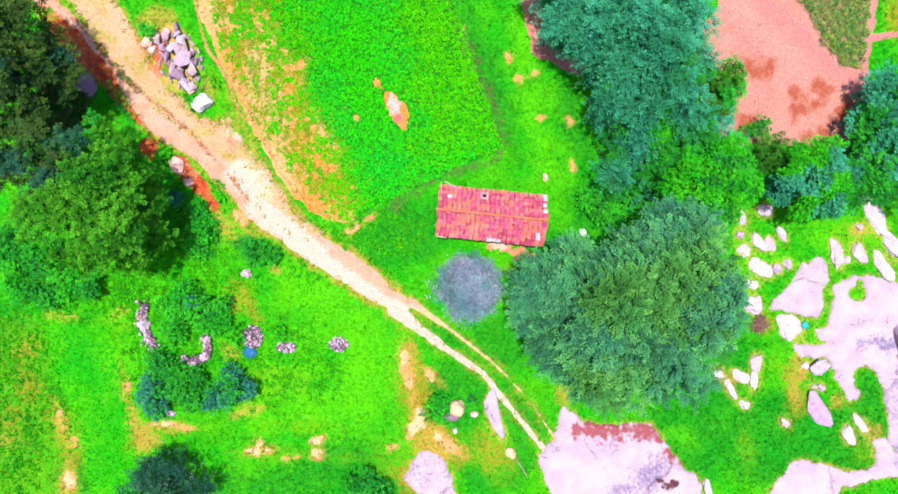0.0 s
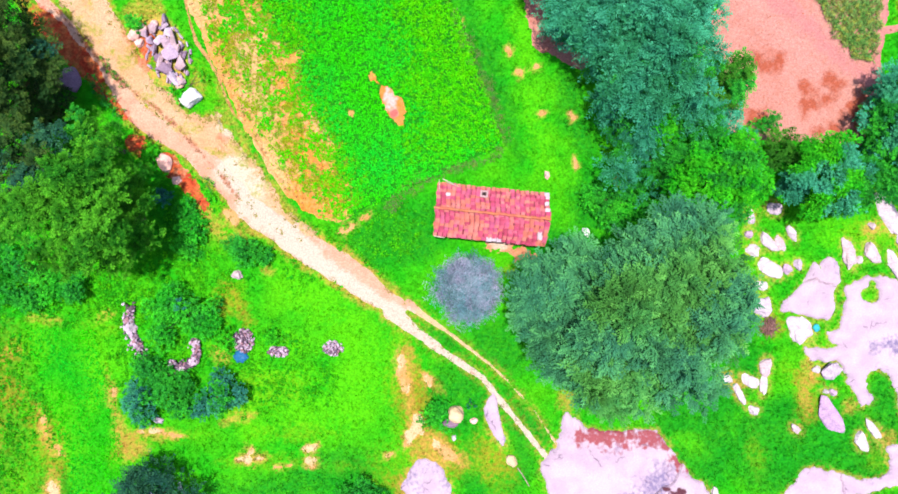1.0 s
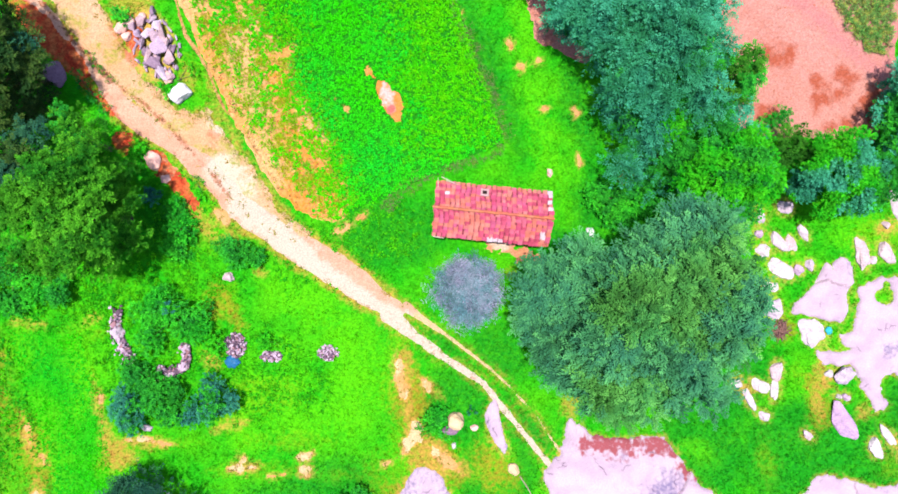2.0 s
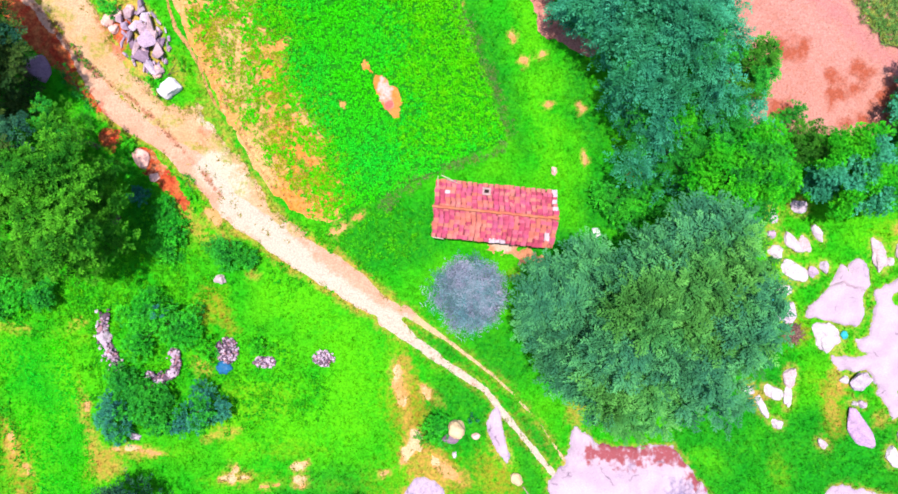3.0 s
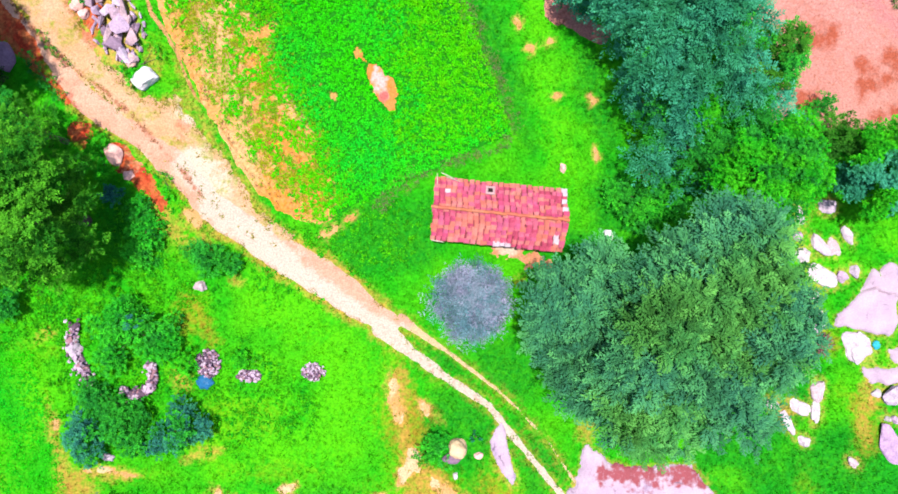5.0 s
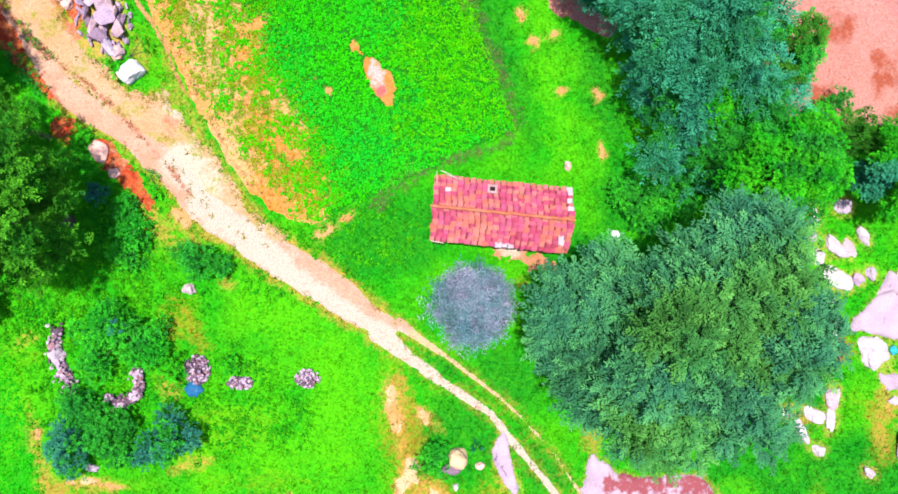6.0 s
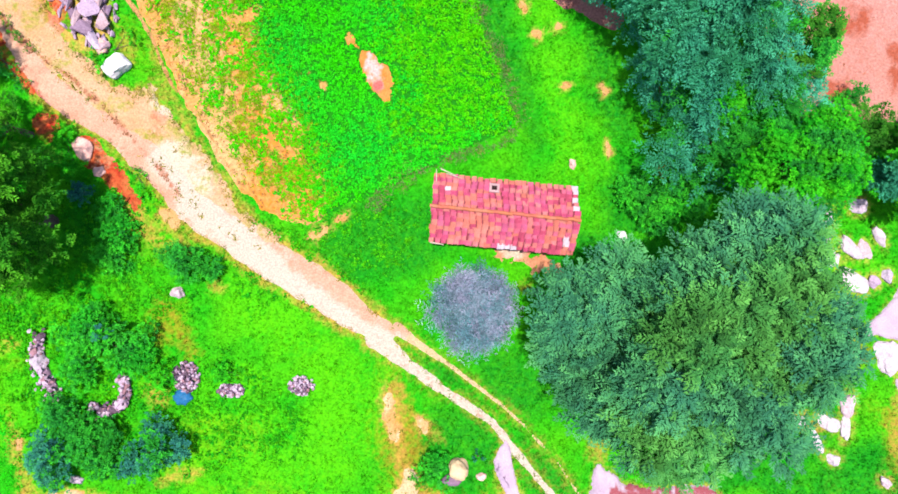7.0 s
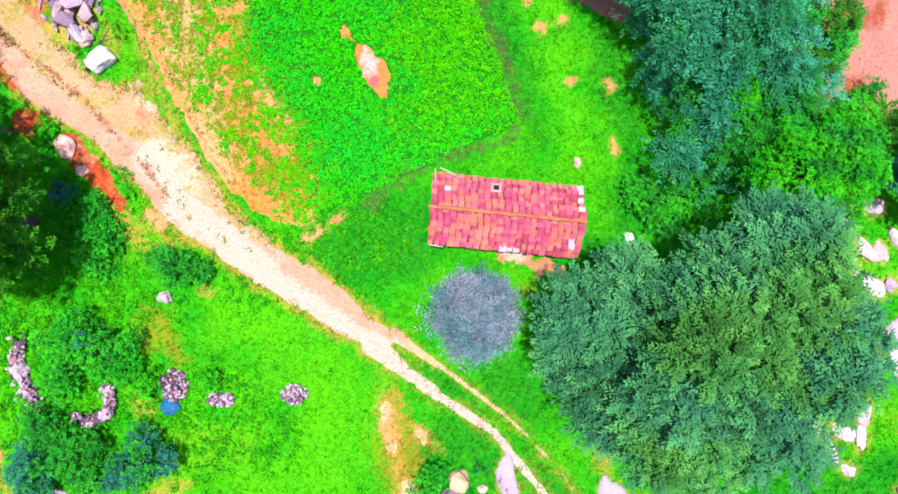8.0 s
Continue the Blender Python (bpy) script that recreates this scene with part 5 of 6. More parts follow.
tree("olive_green_tree", "olive green rounded tree by the ploughed field", "tree",
     [(19.91, 12.75, 3.4, 1.9), (21.45, 13.79, 3.0, 1.4), (19.04, 11.58, 3.0, 1.5), (18.85, 14.49, 3.0, 1.3)], L_OLIVE, TUFTED, 15, second=(L_MID, 0.35, 1.5))
tree("young_tree", "light green young tree among darker crowns", "tree", [(18.27, 9.8, 3.9, 1.0), (18.91, 10.79, 3.5, 0.9), (15.63, 9.15, 4.2, 1.1)], L_VINE, VINY, 16)
tree("bush", "blue-green bushy growth at the ploughed field's edge", "bush", [(20.9, 9.9, 2.8, 1.3), (21.9, 8.9, 2.4, 1.1), (21.1, 11.1, 2.6, 1.1), (22.0, 7.7, 2.2, 1.2)], L_TEAL, TUFTED, 96, second=(L_MID, 0.5, 1.2))
tree("bush", "bright green leafy bush at the ploughed field's edge", "bush", [(24.94, 10.49, 1.0, 0.8), (24.31, 10.22, 0.8, 0.6)], L_MID, SHRUBBY, 17)
tree("olive_green_tree", "dull olive bushy tree by the rocks", "tree", [(25.2, 7.63, 2.0, 1.5), (26.48, 8.36, 1.8, 1.2), (25.04, 8.62, 1.5, 1.0)], L_OLIVE, TUFTED, 18)
tree("rounded_tree", "mid green rounded tree at the edge of the rocks", "tree",
     [(27.12, 5.85, 3.4, 2.3), (28.71, 4.63, 2.8, 2.0), (26.63, 4.24, 2.4, 1.7), (28.53, 7.24, 3.0, 1.8), (25.99, 5.55, 2.2, 1.4)], L_VINE, VINY, 19, second=(L_TEAL, 0.3, 1.8))
tree("rounded_tree", "blue-green tree beyond the rocks", "tree",
     [(33.7, 10.25, 2.1, 2.38), (33.76, 10.91, 0.8, 1.55), (33.0, 9.5, 0.8, 1.1), (33.3, 11.3, 0.7, 1.0), (34.0, 12.9, 0.8, 1.1), (34.19, 12.22, 2.5, 2.28), (34.17, 8.57, 2.7, 2.49), (35.51, 10.76, 2.9, 2.69)], L_TEAL, TUFTED, 20, second=(L_MID, 0.35, 1.8))
tree("rounded_tree", "mid green bushy tree beyond the rocks", "tree",
     [(31.76, 7.95, 2.0, 1.5), (31.44, 5.58, 2.4, 1.8), (32.61, 6.6, 3.0, 1.6), (31.24, 4.59, 1.4, 1.1), (34.77, 6.82, 2.8, 1.8), (35.56, 4.71, 2.0, 1.2)], L_MID, TUFTED, 21, second=(L_TEAL, 0.45, 1.6))
tree("mango_tree", "dense dark green rounded tree above the track", "tree",
     [(-23.89, 5.26, 7.0, 2.36), (-23.04, 4.3, 5.2, 2.14), (-22.44, 1.99, 4.6, 1.95), (-22.67, 2.07, 7.6, 2.33), (-25.15, 3.34, 8.2, 2.3), (-26.86, 2.19, 7.8, 1.94), (-25.11, 0.32, 7.0, 1.96), (-23.83, -0.01, 4.8, 1.93), (-22.94, 5.22, 3.8, 1.48), (-29.0, 2.67, 6.5, 1.49)],
     L_DEEP, TUFTED, 22)
tree("mango_tree", "leafy green tree crowding the track's red bank", "tree",
     [(-26.21, 9.5, 4.0, 1.37), (-24.72, 8.31, 3.8, 1.37), (-26.69, 8.0, 4.4, 1.56), (-25.09, 6.99, 4.2, 1.46)], L_MID, TUFTED, 23, second=(L_DEEP, 0.4, 1.4))
# lobes over the verge are added as dark canopy for the deep shade there
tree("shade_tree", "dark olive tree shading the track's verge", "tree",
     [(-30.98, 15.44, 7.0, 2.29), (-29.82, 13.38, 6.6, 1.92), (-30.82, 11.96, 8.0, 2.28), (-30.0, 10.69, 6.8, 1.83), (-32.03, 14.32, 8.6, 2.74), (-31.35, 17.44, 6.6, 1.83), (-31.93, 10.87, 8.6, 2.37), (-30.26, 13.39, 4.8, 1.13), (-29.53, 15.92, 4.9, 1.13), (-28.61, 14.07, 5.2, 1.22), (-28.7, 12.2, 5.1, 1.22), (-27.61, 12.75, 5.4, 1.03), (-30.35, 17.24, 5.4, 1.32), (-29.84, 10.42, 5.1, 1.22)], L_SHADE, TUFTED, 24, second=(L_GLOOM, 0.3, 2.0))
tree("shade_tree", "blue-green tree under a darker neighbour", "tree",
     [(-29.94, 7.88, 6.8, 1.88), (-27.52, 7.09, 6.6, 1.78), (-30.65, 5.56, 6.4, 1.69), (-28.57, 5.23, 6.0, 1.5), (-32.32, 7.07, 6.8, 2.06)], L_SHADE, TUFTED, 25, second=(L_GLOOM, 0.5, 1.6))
# bushes added to fill the shaded gap, in the darkened leaf colour
tree("undergrowth", "bushes coloured dark for the shade between the trees", "bush",
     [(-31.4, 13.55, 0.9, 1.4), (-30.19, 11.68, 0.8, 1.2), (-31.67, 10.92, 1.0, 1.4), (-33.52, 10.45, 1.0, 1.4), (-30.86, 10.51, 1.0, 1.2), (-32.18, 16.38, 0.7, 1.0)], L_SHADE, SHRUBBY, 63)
tree("twiggy_bush", "grey-mauve nearly leafless round bush", "bush",
     [(1.53, -2.6, 1.3, 1.75)] + [(px + 1.3 * math.cos(k * 0.785), py + 1.3 * math.sin(k * 0.785), 0.95, 0.95) for px, py in [(1.54, -2.63)] for k in range(8)], L_GREY, TWIGGY, 26, second=(L_SLATE, 0.5, 0.5))


def bush(name, label, lobes, mat, seed):
    tree(name, label, "bush", lobes, mat, SHRUBBY, seed, second=(L_MID, 0.3, 0.6) if mat in (L_BLUE, L_SHRUB) else None)


bush("rounded_bush", "mid green bushy shrub among ruined walls", [(-21.93, -4.24, 1.2, 1.3), (-19.86, -4.68, 1.1, 1.3), (-18.61, -5.39, 1.0, 1.1), (-20.95, -3.12, 0.9, 1.0), (-22.13, -6.34, 0.7, 1.1), (-18.25, -4.26, 0.8, 0.9)], L_SHRUB, 40)
bush("rounded_bush", "dark green bushes below the ruined wall", [(-22.54, -9.09, 0.9, 1.1), (-21.38, -9.76, 1.0, 1.0), (-23.48, -8.41, 0.7, 0.8), (-19.99, -9.98, 0.9, 0.9)], L_MID, 41)
bush("blue_green_bush", "dusty blue-green conical bush", [(-23.38, -11.48, 1.2, 1.25), (-23.88, -10.42, 0.9, 0.8), (-23.16, -12.5, 0.9, 0.9)], L_BLUE, 42)
bush("blue_green_bush", "dusty blue-green low bush", [(-21.12, -10.79, 1.2, 1.1), (-20.33, -11.75, 0.9, 0.9), (-22.05, -10.45, 0.9, 0.8)], L_MID, 43)
bush("blue_green_bush", "broad blue-green bush in the grass", [(-17.48, -10.99, 1.2, 1.3), (-16.23, -10.82, 0.9, 0.9), (-18.81, -11.79, 0.8, 0.8), (-17.24, -9.73, 0.9, 0.8)], L_BLUE, 44)
bush("blue_green_bush", "dusty blue-green sprig at the tree's foot", [(-22.16, 4.5, 0.6, 0.6)], L_BLUE, 45)
bush("blue_green_bush", "dusty blue-green sprig in a green bush", [(-19.97, -3.78, 2.1, 0.5)], L_BLUE, 46)
bush("rounded_bush", "small green bush beside the track", [(-15.55, 0.21, 0.8, 1.1), (-14.46, -0.1, 0.6, 0.8), (-16.56, 0.58, 0.6, 0.8)], L_MID, 48)
bush("rounded_bush", "light green bush beside a stone heap", [(-17.16, -6.4, 0.8, 0.75), (-16.9, -7.25, 0.5, 0.5)], L_VINE, 49)
bush("rounded_bush", "light green low bush between stone heaps", [(-13.63, -6.44, 0.4, 0.55), (-12.54, -6.73, 0.3, 0.45)], L_VINE, 50)
bush("rounded_bush", "dark green bush at the meadow's foot", [(-6.38, -18.47, 0.8, 1.2), (-7.56, -18.33, 0.6, 0.9), (-5.27, -18.99, 0.6, 1.0)], L_MID, 51)
bush("rounded_bush", "leafy weeds beside the round rocks", [(-0.75, -11.96, 0.6, 0.8), (-1.21, -12.58, 0.5, 0.7), (-0.05, -13.38, 0.35, 0.5)], L_SHRUB, 52)
bush("blue_green_bush", "tiny blue-green sprig beside a peach boulder", [(1.98, -11.68, 0.3, 0.32)], L_BLUE, 64)
bush("rounded_bush", "green bush beside the rock pile", [(-24.68, 18.17, 0.6, 0.65)], L_SHRUB, 53)
bush("rounded_bush", "straggling green strip of weeds between the ruts", [(-27.41, 15.4, 0.2, 0.3), (-26.87, 14.74, 0.2, 0.36), (-26.29, 14.07, 0.2, 0.3), (-25.86, 13.53, 0.15, 0.25)], L_OLIVE, 54)
bush("rounded_bush", "green weeds along the foot of the shaded bank", [(-27.72, 13.04, 0.3, 0.5), (-26.95, 12.14, 0.3, 0.5), (-26.17, 11.29, 0.3, 0.45), (-28.31, 13.84, 0.3, 0.45)], L_MID, 55)
bush("rounded_bush", "bright green bush on the red clay bank", [(-23.22, 8.25, 0.35, 0.6), (-23.71, 6.82, 0.45, 0.7), (-22.71, 6.07, 0.4, 0.6)], L_VINE, 56)
bush("rounded_bush", "yellow-green weedy bush between track and bank", [(-18.8, 5.36, 0.3, 0.4), (-18.5, 4.57, 0.3, 0.45), (-19.18, 5.85, 0.25, 0.35)], L_VINE, 57)
bush("rounded_bush", "leafy green bush beside a whitish boulder", [(-21.52, 13.02, 0.4, 0.5), (-21.04, 12.22, 0.4, 0.5), (-19.8, 14.75, 0.15, 0.5), (-19.17, 14.04, 0.15, 0.45)], L_VINE, 58)
bush("rounded_bush", "green bush in the bank of the track", [(-19.97, 1.96, 0.5, 1.2), (-20.37, 3.36, 0.5, 0.9), (-20.36, 0.57, 0.4, 1.0), (-19.17, 2.35, 0.4, 0.5)], L_SHRUB, 59)
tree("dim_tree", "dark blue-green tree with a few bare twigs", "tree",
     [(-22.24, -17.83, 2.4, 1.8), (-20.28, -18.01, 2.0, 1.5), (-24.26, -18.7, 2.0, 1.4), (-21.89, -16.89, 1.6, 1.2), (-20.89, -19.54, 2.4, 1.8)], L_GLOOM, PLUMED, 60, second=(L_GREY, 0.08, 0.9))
tree("shrub_thicket", "light green leafy thicket below the large tree", "thicket",
     [(-35.08, -0.44, 0.9, 1.5), (-32.62, -0.43, 1.0, 1.6), (-30.87, -2.26, 0.9, 1.4), (-34.25, -2.74, 0.8, 1.4), (-29.15, -2.48, 0.9, 1.3), (-35.89, 0.93, 1.1, 1.4), (-32.51, -3.66, 0.5, 1.0)], L_SHRUB, SHRUBBY, 61, second=(L_MID, 0.4, 1.4))
tree("shrub_thicket", "low leafy thicket in the meadow near the hut", "thicket",
     [(11.86, 4.19, 0.55, 1.2), (11.21, 4.67, 0.4, 0.9), (13.64, 4.63, 0.7, 1.2), (13.0, 3.03, 0.5, 1.1), (15.01, 3.95, 0.8, 1.1), (14.62, 5.35, 0.6, 0.9)], L_SHRUB, SHRUBBY, 62, second=(L_MID, 0.5, 1.2))

# ---- rocks ----
ROCKS = [rock_mesh("rock", 100 + i, M_STONE, 3, 9, 0.3) for i in range(9)]
RUBBLE = [slab_mesh("rubble_stone", 200 + i, M_RUBBLE, 12) for i in range(5)]
BLOCKS = [slab_mesh("block", 230 + i, M_BLOCK, 10, 0.05) for i in range(8)]


def rock(at, rx, ry, rz, turn, label, seed, mat=None, group="loose granite rocks", sink=0.3):
    me = ROCKS[seed % 9] if mat is None else (rock_mesh("rock", 300 + seed, mat, 4, 4, 0.2, True) if mat in (M_PEACH, M_REDROCK) else rock_mesh("rock", 300 + seed, mat))
    ob = new("rock", me)
    ob.matrix_basis = pose(at[0], at[1], float(ground_z(*at)) + rz * (1 - 2 * sink) * 0.8, 4 * math.sin(seed), 5 * math.cos(seed), turn) @ Matrix.Diagonal((rx, ry, rz, 1))
    return tagged(ob, label, "rock", group)


PALE = "pale pinkish lavender granite rock bedded in grass"

def rocks(first, rows):
    for i, (at, rx, ry, rz, turn) in enumerate(rows):
        rock(at, rx * 1.12, ry * 1.28, rz * 0.8, turn, PALE, first + i, sink=0.42)


rocks(0, ROCKS_NORTH + ROCKS_EAST + ROCKS_WEST + ROCKS_SOUTH)
rock((30.18, -12.55), 2.15, 0.85, 0.42, -60, "long lilac-mauve granite boulder lying in grass", 6, M_LILAC, "boulders", 0.42)
rock((5.15, -16.01), 0.5, 0.4, 0.3, -40, "small peach-coloured stone beside the track", 18, M_PEACH, "boulders", 0.3)
rock((30.14, -8.78), 0.86, 0.82, 0.6, 20, "rounded pale pink boulder at the outcrop's edge", 60, None, "boulders", 0.35)
rock((36.12, -6.57), 0.4, 1.6, 0.9, 5, "upright dusky rock fin on the outcrop", 61, M_DUSKROCK, "boulders")
rock((21.0, -18.63), 0.35, 0.9, 0.3, 10, "narrow pale rock beside the outcrop", 62, None, "boulders")
rock((-20.37, 12.41), 0.98, 0.8, 0.6, -30, "single whitish boulder with a shaded side", 3, M_WHITE, "boulders", 0.2)
rock((0.87, -12.35), 0.72, 0.68, 0.6, 10, "rounded peach-coloured boulder in low weeds", 5, M_PEACH, "boulders", 0.2)
rock((0.36, -13.09), 0.62, 0.36, 0.4, -5, "flat mauve rock against a round boulder", 7, M_DUSKROCK, "boulders", 0.25)
rock((2.17, -12.9), 0.3, 0.26, 0.22, 0, "small orange-brown stone beside a boulder", 8, M_REDROCK, "boulders")
rock((-22.41, 7.21), 0.62, 0.8, 0.32, 30, "rounded salmon-pink rock in red clay", 9, M_REDROCK, "boulders")
rock((-21.44, 5.88), 0.42, 0.36, 0.16, 0, "small salmon-pink rock in red clay", 10, M_REDROCK, "boulders")
rock((-16.44, -1.56), 0.5, 0.42, 0.35, 0, "small mauve stone in the grass", 11, None, "boulders")
rock((11.02, 1.87), 0.34, 0.44, 0.3, 30, "small white stone beside the hut", 12, M_WHITE, "boulders")
rock((7.93, 6.42), 0.22, 0.36, 0.22, 0, "small pinkish brown stone in the meadow", 13, M_REDROCK, "boulders")
# dusky rock colour chosen so the tree's shade on it is in the material
rock((-30.18, 13.96), 0.9, 1.2, 0.7, 30, "large grey-mauve rock coloured dark for tree shade", 14, M_DUSKROCK, "boulders")
rock((-22.5, -12.98), 0.5, 0.35, 0.3, -20, "small mauve stone beside a bush", 15, None, "boulders")
rock((0.64, -14.29), 0.2, 0.25, 0.18, 0, "small grey stone in the grass", 16, None, "boulders")


def pile(name, label, spots, seed, meshes, group):
    """A heap or wall of stones: spots of (x, y, height, half length, half width, half height, turn)."""
    rng = np.random.default_rng(seed)
    cx, cy = sum(s[0] for s in spots) / len(spots), sum(s[1] for s in spots) / len(spots)
    gz = float(ground_z(cx, cy))
    ob = thing(name, (cx, cy, gz), label, "stone pile", group)
    for i, (x, y, z, a, b, c, turn) in enumerate(spots):
        k = part("stone", meshes[int(rng.integers(len(meshes)))], ob)
        k.matrix_basis = pose(x - cx, y - cy, z, rng.normal(0, 13), rng.normal(0, 13), turn) @ Matrix.Diagonal((a, b, c, 1))
    return ob


rng = np.random.default_rng(77)
spots = []
BIG_SLABS = [((-21.95, 15.79), 0.78, 0.85, 15, 0.55), ((-22.41, 14.67), 0.85, 0.6, -35, 0.4), ((-21.78, 14.08), 0.4, 0.95, 35, 0.35), ((-21.23, 15.15), 0.8, 0.6, 25, 0.4), ((-21.74, 16.92), 0.42, 0.95, 15, 0.5), ((-22.78, 17.06), 0.5, 0.6, -20, 0.45), ((-23.29, 16.24), 0.26, 0.75, 5, 0.4), ((-22.57, 18.09), 0.6, 0.4, 10, 0.35), ((-23.47, 17.95), 0.5, 0.4, 30, 0.3)]
LESSER_SLABS = [((-24.03, 17.55), 0.5, 0.35, -15, 0.25), ((-22.49, 18.76), 0.3, 0.6, 20, 0.25), ((-21.44, 16.2), 0.4, 0.45, 0, 0.45), ((-22.65, 15.35), 0.26, 0.7, -12, 0.5), ((-22.21, 16.64), 0.45, 0.55, 40, 0.6), ((-21.2, 13.59), 0.55, 0.36, 25, 0.2), ((-23.09, 15.6), 0.4, 0.5, 60, 0.25), ((-22.13, 17.57), 0.4, 0.55, -30, 0.4), ((-23.74, 16.98), 0.35, 0.45, 0, 0.2)]
for (x, y), a, b, turn, z in BIG_SLABS + LESSER_SLABS:
    spots.append((x, y, z + 0.1, a * 0.98, b * 1.08, 0.3, turn))
for _ in range(75):
    th, r = rng.uniform(0, 6.28), math.sqrt(rng.random())
    x, y = -22.3 + 1.9 * r * math.cos(th) - 0.5 * r * math.sin(th), 15.9 + 2.4 * r * math.sin(th)
    spots.append((x, y, 0.12 + 0.15 * (1 - r), rng.uniform(0.1, 0.25), rng.uniform(0.18, 0.5), 0.2, rng.uniform(-10, 60)))
pile("rock_pile", "jumbled pile of mauve-grey granite slabs beside the track", spots, 7, BLOCKS, "stone piles")


for i, (at, a, b) in enumerate([((-24.9, 17.53), 0.5, 0.42), ((-24.34, 17.92), 0.42, 0.4), ((-24.6, 16.86), 0.4, 0.35), ((-23.48, 18.21), 0.5, 0.3), ((-21.34, 13.6), 0.55, 0.35), ((-25.23, 17.24), 0.3, 0.25)]):
    rock(at, a, b, 0.36, 25 * i, "salmon-coloured stone at the edge of a rock pile", 40 + i, M_REDROCK, "stones by the pile", 0.2)


def heap(cx, cy, rx, ry, n, label, seed, high=0.4):
    rng = np.random.default_rng(seed)
    spots = []
    for _ in range(int(n * 2.6)):
        th, r = rng.uniform(0, 6.28), math.sqrt(rng.random())
        a = rng.uniform(0.06, 0.17)
        spots.append((cx + rx * r * math.cos(th), cy + ry * r * math.sin(th), 0.08 + high * (1 - r * r) * rng.uniform(0.6, 1), a, a * rng.uniform(0.6, 1), a * 0.75, rng.uniform(0, 180)))
    ob = pile("stone_heap", label, spots, seed, RUBBLE, "stone piles")
    core = part("core", rock_mesh("core", seed, M_DUSKROCK), ob, "earth and small stones filling the heap")
    core.matrix_basis = pose(cx - ob.location.x, cy - ob.location.y, 0.0) @ Matrix.Diagonal((rx * 0.85, ry * 0.85, high * 0.75, 1))


def ruin(points, wide, n, label, seed, high=0.5):
    rng = np.random.default_rng(seed)
    spots = []
    n = int(n * 2.6)
    for i in range(n):
        u = (i + rng.random()) / n * (len(points) - 1)
        k = min(int(u), len(points) - 2)
        (ax, ay), (bx, by) = points[k], points[k + 1]
        f = u - k
        a = rng.uniform(0.07, 0.19)
        spots.append((ax + f * (bx - ax) + rng.normal(0, wide), ay + f * (by - ay) + rng.normal(0, wide), rng.uniform(0.1, high), a, a * rng.uniform(0.6, 1), a * 0.8, rng.uniform(0, 180)))
    for k in range(2 * (len(points) - 1)):
        (ax, ay), (bx, by) = points[k // 2], points[k // 2 + 1]
        f = 0.25 + 0.5 * (k % 2)
        spots.append((ax + f * (bx - ax) + rng.normal(0, 0.08), ay + f * (by - ay) + rng.normal(0, 0.08), high * 0.8, 0.36, 0.24, 0.14, math.degrees(math.atan2(by - ay, bx - ax))))
    ob = pile("ruined_wall", label, spots, seed, RUBBLE, "ruined walls")
    core = tube_mesh("core", [(x - ob.location.x, y - ob.location.y, 0.0) for x, y in points], [0.2] + [wide * 1.5] * (len(points) - 2) + [0.2], M_DUSKROCK, 10)
    part("core", core, ob, "packed earth core of the wall")


heap(-15.93, -6.8, 0.85, 0.95, 70, "loose heap of mauve stones with blue sheeting", 81, 0.5)
heap(-13.2, -7.62, 0.8, 0.45, 40, "small low heap of mauve and brown stones", 82, 0.3)
heap(-8.89, -7.36, 0.8, 0.6, 48, "small heap of pinkish stones in grass", 83, 0.35)
ruin([(-24.79, -4.14), (-25.09, -5.54), (-24.6, -6.48), (-24.11, -7.41), (-23.72, -8.11)], 0.22, 60, "curved remnant of a dry-stone wall", 84)
ruin([(-19.61, -6.68), (-19.54, -7.85), (-19.85, -8.55), (-20.7, -8.88), (-21.64, -8.56)], 0.2, 66, "L-shaped remnant of a tumbled dry-stone wall", 85)
rock((-24.9, -5.64), 0.5, 0.75, 0.45, 10, "pale mauve slab leaning on a ruined wall", 17, None, "boulders")


def crumpled(name, at, rx, ry, mat, label, category, seed, high=0.25):
    """A crumpled plastic sheet: a thick uneven skin draped over the ground."""
    bm = bmesh.new()
    bmesh.ops.create_grid(bm, x_segments=14, y_segments=14, size=1.0)
    for v in bm.verts:
        n = noise.noise(v.co * 2.5 + Vector((seed, 0, 0)))
        r = max(abs(v.co.x), abs(v.co.y))
        k = r / (v.co.xy.length + 1e-6) if v.co.xy.length > r else 1.0
        v.co = Vector((v.co.x * k * rx * (1 + 0.3 * n), v.co.y * k * ry * (1 + 0.25 * n), 0.06 + high * (1 - r * r) + 0.12 * noise.noise(v.co * 5 + Vector((0, seed, 0)))))
    bmesh.ops.solidify(bm, geom=bm.faces[:], thickness=0.015)
    ob = new(name, from_bm(name, bm, mat, True))
    ob.matrix_basis = pose(at[0], at[1], float(ground_z(*at)) + 0.02)
    return tagged(ob, label, category)


crumpled("plastic_sheet", (-16.15, -8.01), 0.55, 0.5, M_BLUE, "crumpled deep blue plastic sheet by stones", "plastic sheet", 1)
crumpled("plastic_bag", (23.95, -3.16), 0.36, 0.2, M_CYAN, "crumpled cyan plastic bag among rocks", "plastic bag", 2, 0.15)
crumpled("plastic_bag", (28.98, -5.59), 0.24, 0.3, M_CYAN, "crumpled cyan plastic bag against a boulder", "plastic bag", 3, 0.15)


